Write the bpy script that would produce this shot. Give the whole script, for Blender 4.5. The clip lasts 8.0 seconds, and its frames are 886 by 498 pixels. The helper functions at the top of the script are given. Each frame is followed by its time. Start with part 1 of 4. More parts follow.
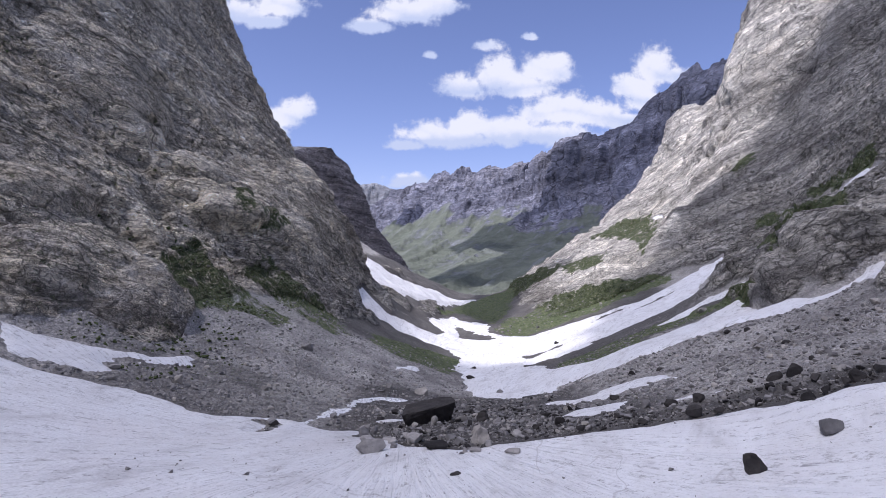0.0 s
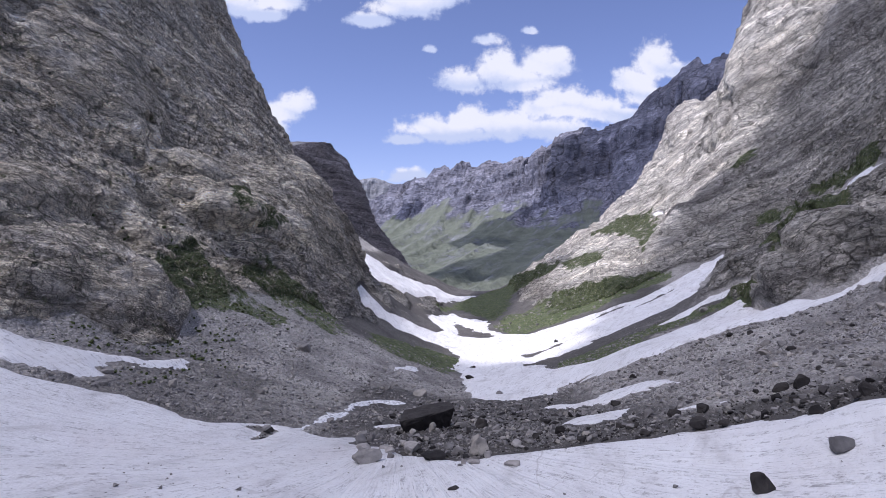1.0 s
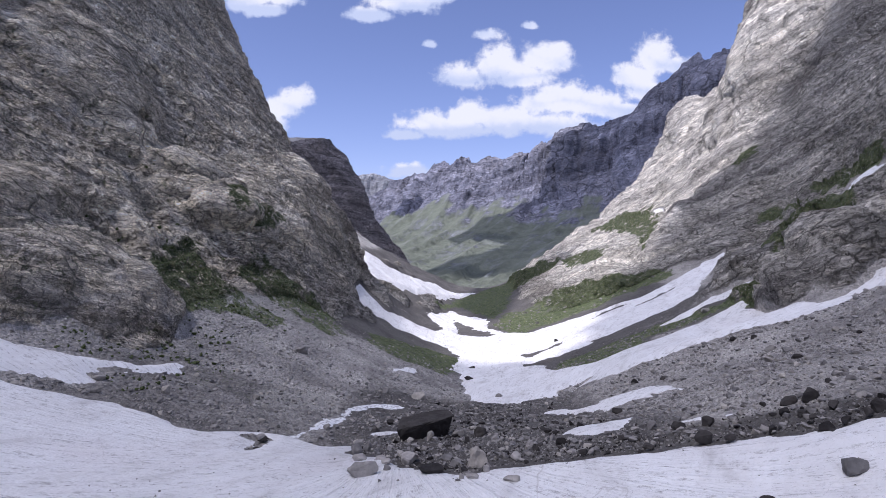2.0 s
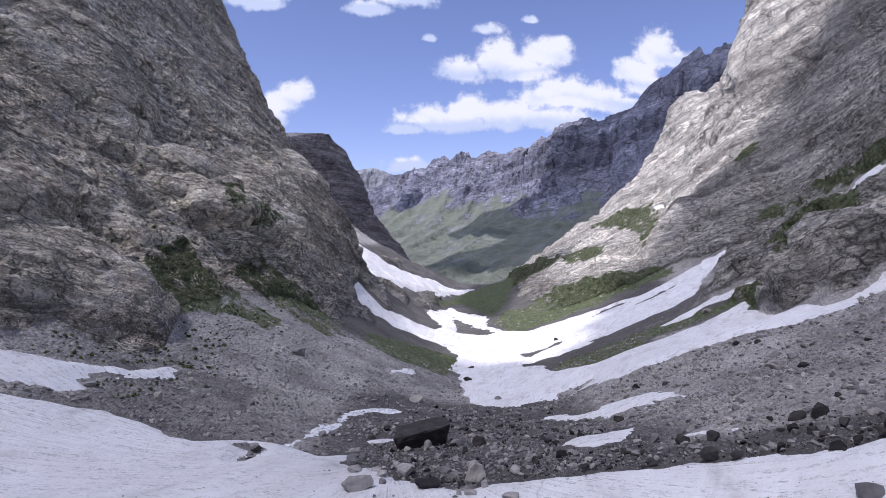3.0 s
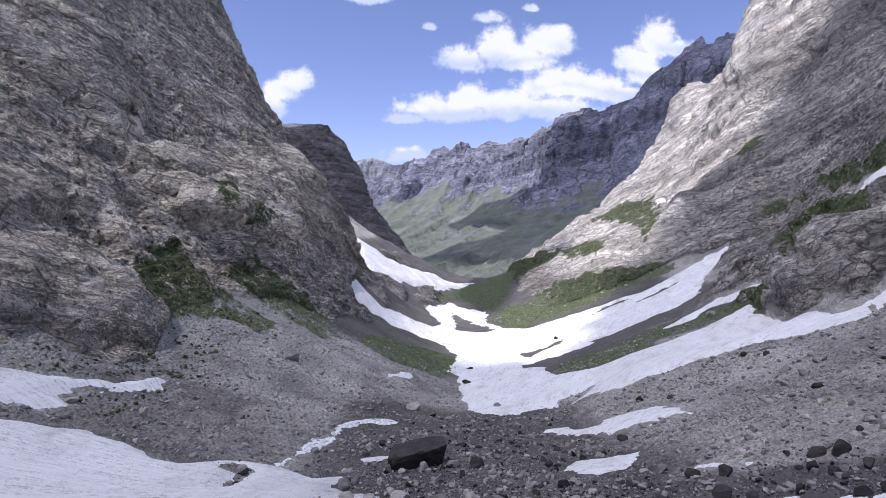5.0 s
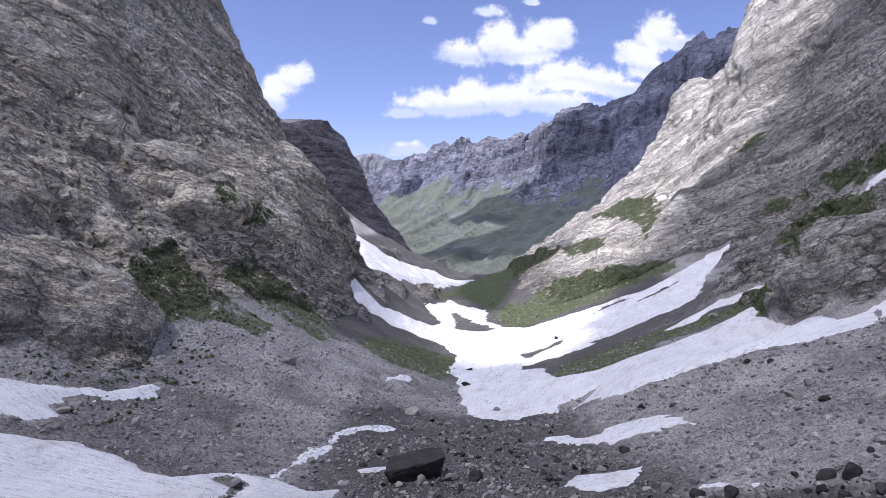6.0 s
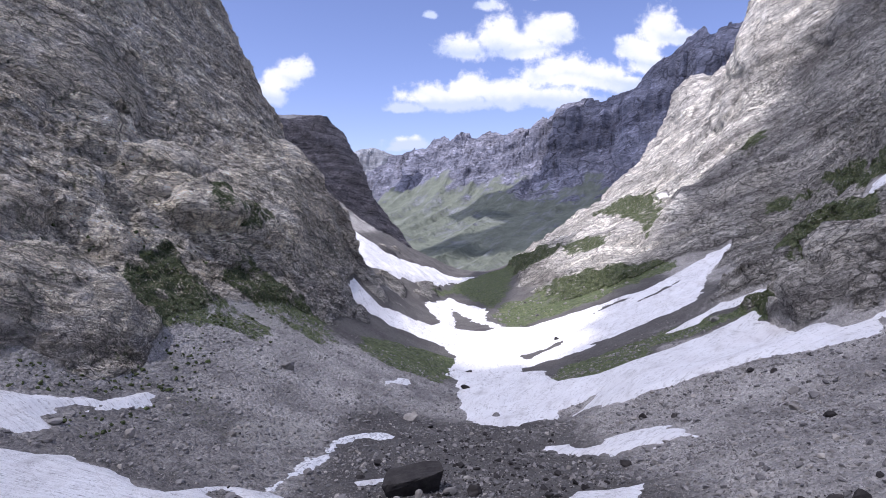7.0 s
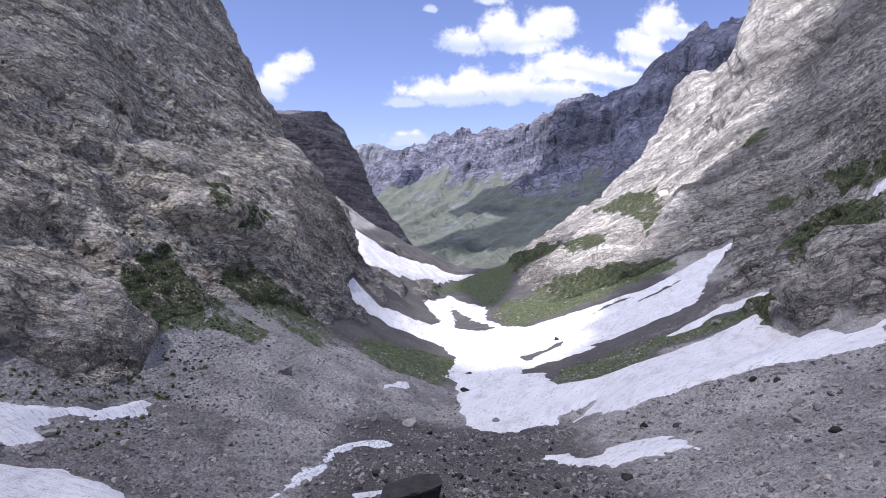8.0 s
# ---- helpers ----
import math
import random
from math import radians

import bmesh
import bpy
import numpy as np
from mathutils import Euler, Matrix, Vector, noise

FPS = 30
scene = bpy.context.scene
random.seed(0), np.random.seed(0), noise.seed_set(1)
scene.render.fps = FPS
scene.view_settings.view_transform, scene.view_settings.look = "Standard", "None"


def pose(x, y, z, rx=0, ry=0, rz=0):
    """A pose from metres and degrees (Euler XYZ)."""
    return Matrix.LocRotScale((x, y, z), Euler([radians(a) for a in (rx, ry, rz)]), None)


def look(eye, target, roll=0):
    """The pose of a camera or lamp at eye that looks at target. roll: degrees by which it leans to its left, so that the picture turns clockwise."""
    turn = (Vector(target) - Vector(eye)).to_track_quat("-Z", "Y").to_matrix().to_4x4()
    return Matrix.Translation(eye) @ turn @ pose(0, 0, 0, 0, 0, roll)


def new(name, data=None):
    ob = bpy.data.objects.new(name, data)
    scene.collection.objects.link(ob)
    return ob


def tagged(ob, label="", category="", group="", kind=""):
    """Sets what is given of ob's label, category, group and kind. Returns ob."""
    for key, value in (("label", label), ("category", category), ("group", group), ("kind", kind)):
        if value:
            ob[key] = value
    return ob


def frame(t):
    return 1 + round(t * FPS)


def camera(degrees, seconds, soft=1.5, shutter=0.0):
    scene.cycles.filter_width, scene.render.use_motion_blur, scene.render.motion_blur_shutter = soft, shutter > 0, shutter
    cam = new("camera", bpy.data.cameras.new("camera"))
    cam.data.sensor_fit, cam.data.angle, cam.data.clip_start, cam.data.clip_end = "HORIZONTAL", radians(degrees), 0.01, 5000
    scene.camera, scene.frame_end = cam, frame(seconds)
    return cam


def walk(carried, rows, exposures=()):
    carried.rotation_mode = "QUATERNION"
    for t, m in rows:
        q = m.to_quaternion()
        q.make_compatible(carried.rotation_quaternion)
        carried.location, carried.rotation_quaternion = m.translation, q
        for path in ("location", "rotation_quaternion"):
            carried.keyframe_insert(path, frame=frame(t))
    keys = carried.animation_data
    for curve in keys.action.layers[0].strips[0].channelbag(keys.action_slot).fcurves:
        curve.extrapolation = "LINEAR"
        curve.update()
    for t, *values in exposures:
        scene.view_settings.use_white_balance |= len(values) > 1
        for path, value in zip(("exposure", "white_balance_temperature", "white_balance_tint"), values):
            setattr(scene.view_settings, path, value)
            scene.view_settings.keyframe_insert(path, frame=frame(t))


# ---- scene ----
cam = camera(73.7, 8.0, soft=0.42)
METRES, EYE, TILT, LEAN, TURN = 20.0, 16.0, 0.0, 0.0, 0.0
ROWS = [
    (0.0, 0.0, 0.0, 0.0, 0.0, 0.0, 0.0),
    (0.5, 0.0048, 0.0386, 0.0301, -0.01, -0.26, -0.0),
    (1.0, 0.0096, 0.0862, 0.0656, -0.03, -0.52, -0.02),
    (1.5, 0.0149, 0.1342, 0.0986, -0.04, -0.73, -0.02),
    (3.0, 0.0353, 0.293, 0.2017, -0.08, -1.47, -0.08),
    (3.5, 0.0417, 0.3435, 0.2376, -0.08, -1.71, -0.1),
    (4.0, 0.0479, 0.3978, 0.2767, -0.08, -1.96, -0.12),
    (4.5, 0.0523, 0.4475, 0.3122, -0.09, -2.2, -0.14),
    (6.0, 0.0714, 0.5964, 0.4377, -0.06, -2.95, -0.17),
    (6.5, 0.0761, 0.6379, 0.484, -0.05, -3.19, -0.21),
    (7.0, 0.0807, 0.6809, 0.5365, -0.05, -3.44, -0.26),
    (7.5, 0.0832, 0.7179, 0.5855, -0.05, -3.69, -0.29),
    (8.0, 0.0881, 0.7558, 0.6365, -0.04, -3.94, -0.31),
]
walk(cam, [(t, pose(0, 0, EYE, TILT, LEAN, TURN) @ pose(METRES * x, METRES * y, METRES * z, 90 + pitch, roll, yaw)) for t, x, y, z, yaw, pitch, roll in ROWS],
     exposures=[(0.0, 0.05, 6000, 19), (4.0, 0.17, 6000, 19), (8.0, 0.33, 6000, 19)])

# ---------------------------------------------------------------- sky, sun, exposure
SUN = Vector((-0.37, -0.27, 0.89)).normalized()


def sky():
    world = bpy.data.worlds.new("world")
    scene.world = world
    world.use_nodes = True
    nt = world.node_tree
    nt.nodes.clear()
    N, L = nt.nodes.new, nt.links.new

    def calc(op, a, b=None, c=None):
        node = N("ShaderNodeMath")
        node.operation = op
        for k, v in enumerate((a, b, c)):
            if v is None:
                continue
            if isinstance(v, (int, float)):
                node.inputs[k].default_value = v
            else:
                L(v, node.inputs[k])
        return node.outputs[0]

    air = N("ShaderNodeTexSky")
    air.sky_type, air.sun_disc = "NISHITA", False
    air.sun_elevation = math.asin(SUN.z)
    air.sun_rotation = math.atan2(SUN.x, SUN.y)
    air.altitude, air.air_density, air.dust_density, air.ozone_density = 2500, 1.0, 5.0, 3.5

    # cumulus, each a cluster of heaps on the dome: bearing and height as slopes seen down the valley, and half sizes
    heaps = [(.034, .272, .046, .029), (.092, .287, .048, .040), (.173, .301, .048, .036), (.130, .272, .060, .028), (.192, .315, .028, .018),
             (-.061, .174, .038, .013), (-.023, .196, .052, .026), (.044, .205, .048, .030), (.015, .186, .086, .024), (.111, .196, .066, .033),
             (.159, .225, .048, .033), (.206, .234, .048, .033), (.264, .225, .052, .030), (.302, .215, .033, .019), (.187, .191, .078, .026),
             (.321, .268, .036, .033), (.359, .301, .040, .038), (.393, .291, .028, .020), (.340, .248, .048, .024),
             (-.267, .220, .043, .030), (-.243, .234, .033, .023), (-.290, .196, .033, .028), (-.056, .115, .042, .016), (-.080, .107, .028, .011),
             (-.066, .398, .068, .030), (-.123, .376, .043, .016), (-.013, .412, .058, .030), (-.329, .398, .043, .028), (-.271, .412, .052, .033),
             (-.300, .383, .040, .016), (-.024, .327, .020, .011), (.075, .342, .030, .017), (.147, .358, .022, .010)]
    way = N("ShaderNodeTexCoord").outputs["Generated"]
    parts = N("ShaderNodeSeparateXYZ")
    L(way, parts.inputs[0])
    ahead = calc("MAXIMUM", calc("ABSOLUTE", parts.outputs[1]), 0.05)
    px, pz = calc("DIVIDE", parts.outputs[0], ahead), calc("DIVIDE", parts.outputs[2], ahead)
    flat = N("ShaderNodeCombineXYZ")
    L(px, flat.inputs[0]), L(pz, flat.inputs[1])
    L(calc("SIGN", parts.outputs[1]), flat.inputs[2])

    def turb(scale, detail, rough):
        node = N("ShaderNodeTexNoise")
        node.inputs["Scale"].default_value, node.inputs["Detail"].default_value, node.inputs["Roughness"].default_value = scale, detail, rough
        L(flat.outputs[0], node.inputs["Vector"])
        return node.outputs["Fac"]

    def cover(dx, dz):
        best = None
        for n, (cx, cz, rx, rz) in enumerate(heaps):
            u = calc("MULTIPLY", calc("SUBTRACT", px, cx + dx), 1 / rx)
            v = calc("MULTIPLY", calc("SUBTRACT", pz, cz + dz), 1 / rz)
            # flat below, heaped above
            v = calc("MULTIPLY", v, calc("MULTIPLY_ADD", calc("LESS_THAN", v, 0.0), 0.5, 1.0))
            d = calc("SUBTRACT", 0.72 if rz < 0.0125 or (rx, rz) == (.030, .017) else 1.0, calc("SQRT", calc("ADD", calc("MULTIPLY", u, u), calc("MULTIPLY", v, v))))
            best = d if best is None else calc("SMOOTH_MAX", best, d, 0.16)
        return best

    # elsewhere the same broken cumulus goes on all round
    field = N("ShaderNodeTexNoise")
    field.inputs["Scale"].default_value, field.inputs["Detail"].default_value = 3.2, 4
    L(way, field.inputs["Vector"])
    aside = calc("MAXIMUM", calc("ABSOLUTE", px), calc("MULTIPLY", pz, 1.7))
    aside = calc("MAXIMUM", aside, calc("MULTIPLY", calc("LESS_THAN", parts.outputs[1], 0.0), 3.0))
    open_sky = N("ShaderNodeMapRange")
    L(aside, open_sky.inputs[0])
    open_sky.inputs[1].default_value, open_sky.inputs[2].default_value = 0.85, 1.1
    open_sky.inputs[3].default_value, open_sky.inputs[4].default_value = -3.0, 0.0
    rest = calc("ADD", open_sky.outputs[0], calc("MULTIPLY", calc("SUBTRACT", field.outputs["Fac"], 0.47), 4.0))
    body = calc("MAXIMUM", cover(0, 0), rest)
    rough = calc("ADD", calc("MULTIPLY", calc("SUBTRACT", turb(15, 8, 0.62), 0.5), 1.9), calc("MULTIPLY", calc("SUBTRACT", turb(42, 6, 0.6), 0.5), 1.1))
    dens = calc("ADD", body, rough)
    soft = N("ShaderNodeMapRange")
    soft.interpolation_type = "SMOOTHSTEP"
    L(dens, soft.inputs[0])
    soft.inputs[1].default_value, soft.inputs[2].default_value = -0.16, 0.40
    tone = N("ShaderNodeMapRange")
    tone.interpolation_type = "SMOOTHSTEP"
    L(calc("ADD", cover(0.008, 0.020), calc("MULTIPLY", rough, 0.7)), tone.inputs[0])
    tone.inputs[1].default_value, tone.inputs[2].default_value = -0.45, 0.55
    shade = N("ShaderNodeMix")
    shade.data_type = "RGBA"
    shade.inputs[6].default_value, shade.inputs[7].default_value = (3.7, 4.2, 5.3, 1), (5.5, 5.6, 5.85, 1)
    L(tone.outputs[0], shade.inputs[0])
    tint = N("ShaderNodeMix")
    tint.data_type, tint.blend_type = "RGBA", "MULTIPLY"
    tint.inputs[0].default_value, tint.inputs[7].default_value = 1.0, (1.16, 0.96, 1.0, 1)
    L(air.outputs[0], tint.inputs[6])
    whole = N("ShaderNodeMix")
    whole.data_type = "RGBA"
    L(soft.outputs[0], whole.inputs[0]), L(tint.outputs[2], whole.inputs[6]), L(shade.outputs[2], whole.inputs[7])
    back = N("ShaderNodeBackground")
    back.inputs["Strength"].default_value = 0.15
    L(whole.outputs[2], back.inputs[0])
    L(back.outputs[0], N("ShaderNodeOutputWorld").inputs[0])


sky()
sun = new("sun", bpy.data.lights.new("sun", "SUN"))
sun.data.energy, sun.data.angle, sun.data.color = 4.7, radians(0.6), (1.0, 0.95, 0.88)
sun.matrix_world = look((0, 0, 900), Vector((0, 0, 900)) - SUN)


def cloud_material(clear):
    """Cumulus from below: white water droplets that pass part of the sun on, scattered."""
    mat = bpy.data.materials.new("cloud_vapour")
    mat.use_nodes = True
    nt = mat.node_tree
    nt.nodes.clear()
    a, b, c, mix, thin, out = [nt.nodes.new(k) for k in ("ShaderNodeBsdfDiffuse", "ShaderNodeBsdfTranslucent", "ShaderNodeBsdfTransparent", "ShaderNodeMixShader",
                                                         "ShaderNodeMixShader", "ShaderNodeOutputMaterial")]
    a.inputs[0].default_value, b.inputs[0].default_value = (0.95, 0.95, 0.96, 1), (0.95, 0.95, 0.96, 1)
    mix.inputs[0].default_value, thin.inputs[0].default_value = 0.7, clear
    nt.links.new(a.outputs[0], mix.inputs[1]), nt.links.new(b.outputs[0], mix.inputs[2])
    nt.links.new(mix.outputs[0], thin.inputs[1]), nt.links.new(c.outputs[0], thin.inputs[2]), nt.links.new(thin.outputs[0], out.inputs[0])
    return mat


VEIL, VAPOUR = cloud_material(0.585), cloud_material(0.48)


# ---------------------------------------------------------------- materials
class Nodes:
    """A node material, with short ways to add nodes."""

    def __init__(self, name):
        self.mat = bpy.data.materials.new(name)
        self.mat.use_nodes = True
        self.nt = self.mat.node_tree
        self.nt.nodes.clear()
        self.out = self.nt.nodes.new("ShaderNodeOutputMaterial")
        self.bsdf = self.nt.nodes.new("ShaderNodeBsdfPrincipled")
        self.nt.links.new(self.bsdf.outputs[0], self.out.inputs[0])
        self.place = self.nt.nodes.new("ShaderNodeNewGeometry").outputs["Position"]

    def node(self, kind):
        return self.nt.nodes.new(kind)

    def link(self, a, socket):
        if isinstance(a, (int, float)):
            socket.default_value = a
        elif isinstance(a, tuple):
            socket.default_value = a if len(a) == 4 or len(socket.default_value) == 3 else (*a, 1)
        else:
            self.nt.links.new(a, socket)

    def calc(self, op, a, b=0.0):
        n = self.node("ShaderNodeMath")
        n.operation = op
        self.link(a, n.inputs[0]), self.link(b, n.inputs[1])
        return n.outputs[0]

    def scaled(self, sx, sy, sz, turn=(0, 0, 0), of=None):
        r, n = self.node("ShaderNodeMapping"), self.node("ShaderNodeMapping")
        self.link(of or self.place, r.inputs[0])
        r.inputs["Rotation"].default_value = [radians(a) for a in turn]
        self.link(r.outputs[0], n.inputs[0])
        n.inputs["Scale"].default_value = (sx, sy, sz)
        return n.outputs[0]

    def noise(self, scale, detail=5, rough=0.55, of=None, warp=0.0):
        n = self.node("ShaderNodeTexNoise")
        self.link(of or self.place, n.inputs["Vector"])
        n.inputs["Scale"].default_value, n.inputs["Detail"].default_value = scale, detail
        n.inputs["Roughness"].default_value, n.inputs["Distortion"].default_value = rough, warp
        return n.outputs["Fac"]

    def cells(self, scale, feature="F1", of=None, what="Distance", chance=1.0):
        n = self.node("ShaderNodeTexVoronoi")
        n.feature = feature
        self.link(of or self.place, n.inputs["Vector"])
        n.inputs["Scale"].default_value, n.inputs["Randomness"].default_value = scale, chance
        return n.outputs[what]

    def span(self, x, a, b, lo=0.0, hi=1.0):
        n = self.node("ShaderNodeMapRange")
        n.interpolation_type = "SMOOTHSTEP"
        self.link(x, n.inputs[0])
        for k, v in enumerate((a, b, lo, hi)):
            n.inputs[k + 1].default_value = v
        return n.outputs[0]

    def mix(self, f, a, b, how="MIX"):
        n = self.node("ShaderNodeMix")
        n.data_type, n.blend_type = "RGBA", how
        self.link(f, n.inputs[0]), self.link(a, n.inputs[6]), self.link(b, n.inputs[7])
        return n.outputs[2]

    def ramp(self, x, *stops):
        n = self.node("ShaderNodeValToRGB")
        self.link(x, n.inputs[0])
        while len(n.color_ramp.elements) < len(stops):
            n.color_ramp.elements.new(0.5)
        for e, (at, colour) in zip(n.color_ramp.elements, stops):
            e.position, e.color = at, (*colour, 1)
        return n.outputs[0]

    def attr(self, name):
        n = self.node("ShaderNodeAttribute")
        n.attribute_name = name
        return n.outputs["Fac"]

    def random(self):
        return self.node("ShaderNodeObjectInfo").outputs["Random"]

    def island(self):
        return self.node("ShaderNodeNewGeometry").outputs["Random Per Island"]

    def bump(self, height, distance, strength=1.0, under=None):
        n = self.node("ShaderNodeBump")
        n.inputs["Strength"].default_value, n.inputs["Distance"].default_value = strength, distance
        self.link(height, n.inputs["Height"])
        if under is not None:
            self.link(under, n.inputs["Normal"])
        return n.outputs[0]

    def finish(self, colour, rough, normal=None, gloss=0.3):
        self.link(colour, self.bsdf.inputs["Base Color"])
        self.link(rough, self.bsdf.inputs["Roughness"])
        self.bsdf.inputs["Specular IOR Level"].default_value = gloss
        if normal is not None:
            self.link(normal, self.bsdf.inputs["Normal"])
        return self.mat


BEDS = (24, 8, 0)      # the limestone beds dip down the valley


def rock_colour(m, light, dark, size, slab=0.0):
    """Layered limestone: tone by bed, by stain and by grain, dark partings between the beds and pits between blocks; slab: how sound and clean it is."""
    beds = m.noise(1.0, 6, 0.6, m.scaled(0.045 / size, 0.05 / size, 0.40 / size, BEDS), 0.35)
    thin = m.noise(1.0, 6, 0.65, m.scaled(0.20 / size, 0.20 / size, 1.5 / size, BEDS), 0.4)
    hair = m.noise(1.0, 5, 0.7, m.scaled(0.75 / size, 0.75 / size, 4.2 / size, BEDS), 0.3)
    stain = m.noise(0.035 / size, 5, 0.6)
    grain = m.noise(1.7 / size, 9, 0.78)
    broken = m.noise(0.42 / size, 9, 0.76, m.scaled(1, 1, 1.7, BEDS))
    mid = tuple((a + b) / 2 for a, b in zip(light, dark))
    layers = m.calc("ADD", m.calc("MULTIPLY", beds, 0.40), m.calc("ADD", m.calc("MULTIPLY", thin, 0.40), m.calc("MULTIPLY", hair, 0.20)))
    c = m.ramp(layers, (0.38, tuple(0.8 * a for a in dark)), (0.5, mid), (0.60, tuple(1.1 * a for a in light)))
    c = m.mix(m.span(stain, 0.45, 0.66, 0, 0.6), c, tuple(0.62 * a + 0.38 * b for a, b in zip(dark, (0.20, 0.17, 0.13))))
    broad = m.noise(1.0, 6, 0.62, m.scaled(0.012 / size, 0.014 / size, 0.105 / size, BEDS), 0.3)
    c = m.mix(1.0, c, m.ramp(broad, (0.36, (0.58, 0.57, 0.58)), (0.48, (0.95, 0.95, 0.95)), (0.62, (1.32, 1.31, 1.28))), "MULTIPLY")
    part1 = m.span(m.calc("ABSOLUTE", m.calc("SUBTRACT", beds, 0.5)), 0.0, 0.014, 1, 0)
    part2 = m.span(m.calc("ABSOLUTE", m.calc("SUBTRACT", thin, 0.52)), 0.0, 0.022, 0.9, 0)
    lines = m.calc("MULTIPLY", m.calc("MAXIMUM", part1, part2), m.span(m.noise(0.22 / size, 5, 0.7), 0.46, 0.60))
    # block by block, on shaken coordinates
    warped, shake = m.node("ShaderNodeVectorMath"), m.node("ShaderNodeTexNoise")
    m.link(m.place, shake.inputs["Vector"])
    shake.inputs["Scale"].default_value, shake.inputs["Detail"].default_value = 0.22 / size, 7
    warped.operation = "MULTIPLY_ADD"
    m.link(shake.outputs["Color"], warped.inputs[0])
    warped.inputs[1].default_value = (5.0 * size,) * 3
    m.link(m.place, warped.inputs[2])
    cracks = lines
    for scale, strength, dark_line in ((0.10, 0.28, 0.9), (0.36, 0.36, 0.8), (1.1, 0.42, 0.7)):
        where = m.scaled(0.8 * scale / size, 0.7 * scale / size, 2.0 * scale / size, BEDS, warped.outputs[0])
        tone = m.ramp(m.cells(1.0, of=where, what="Color"), (0.05, (0.55, 0.55, 0.56)), (0.5, (0.97, 0.97, 0.97)), (0.95, (1.45, 1.43, 1.40)))
        c = m.mix(strength, c, m.mix(1.0, c, tone, "MULTIPLY"))
        crack = m.span(m.cells(1.0, "DISTANCE_TO_EDGE", where), 0.0, 0.06 if scale < 0.2 else 0.075, dark_line, 0.0)
        cracks = m.calc("MAXIMUM", cracks, m.calc("MULTIPLY", crack, m.span(m.noise(0.6 * scale / size, 4, 0.7), 0.41, 0.53)))
    sound = m.calc("SUBTRACT", 1.0, m.calc("MULTIPLY", slab, 0.75))
    pits = m.calc("MULTIPLY", m.span(broken, 0.36, 0.47, 1.0, 0.0), sound)
    cracks = m.calc("MAXIMUM", cracks, m.calc("MULTIPLY", pits, 0.85))
    c = m.mix(m.calc("MULTIPLY", cracks, 0.92), c, tuple(0.07 * a for a in dark))
    c = m.mix(m.span(grain, 0.36, 0.45, 0.6, 0.0), c, tuple(0.25 * a for a in dark))
    c = m.mix(m.span(grain, 0.54, 0.64, 0.0, 0.4), c, tuple(1.3 * a for a in light))
    return c, beds, thin, m.calc("ADD", m.calc("MULTIPLY", grain, 0.6), m.calc("MULTIPLY", broken, 0.8)), cracks


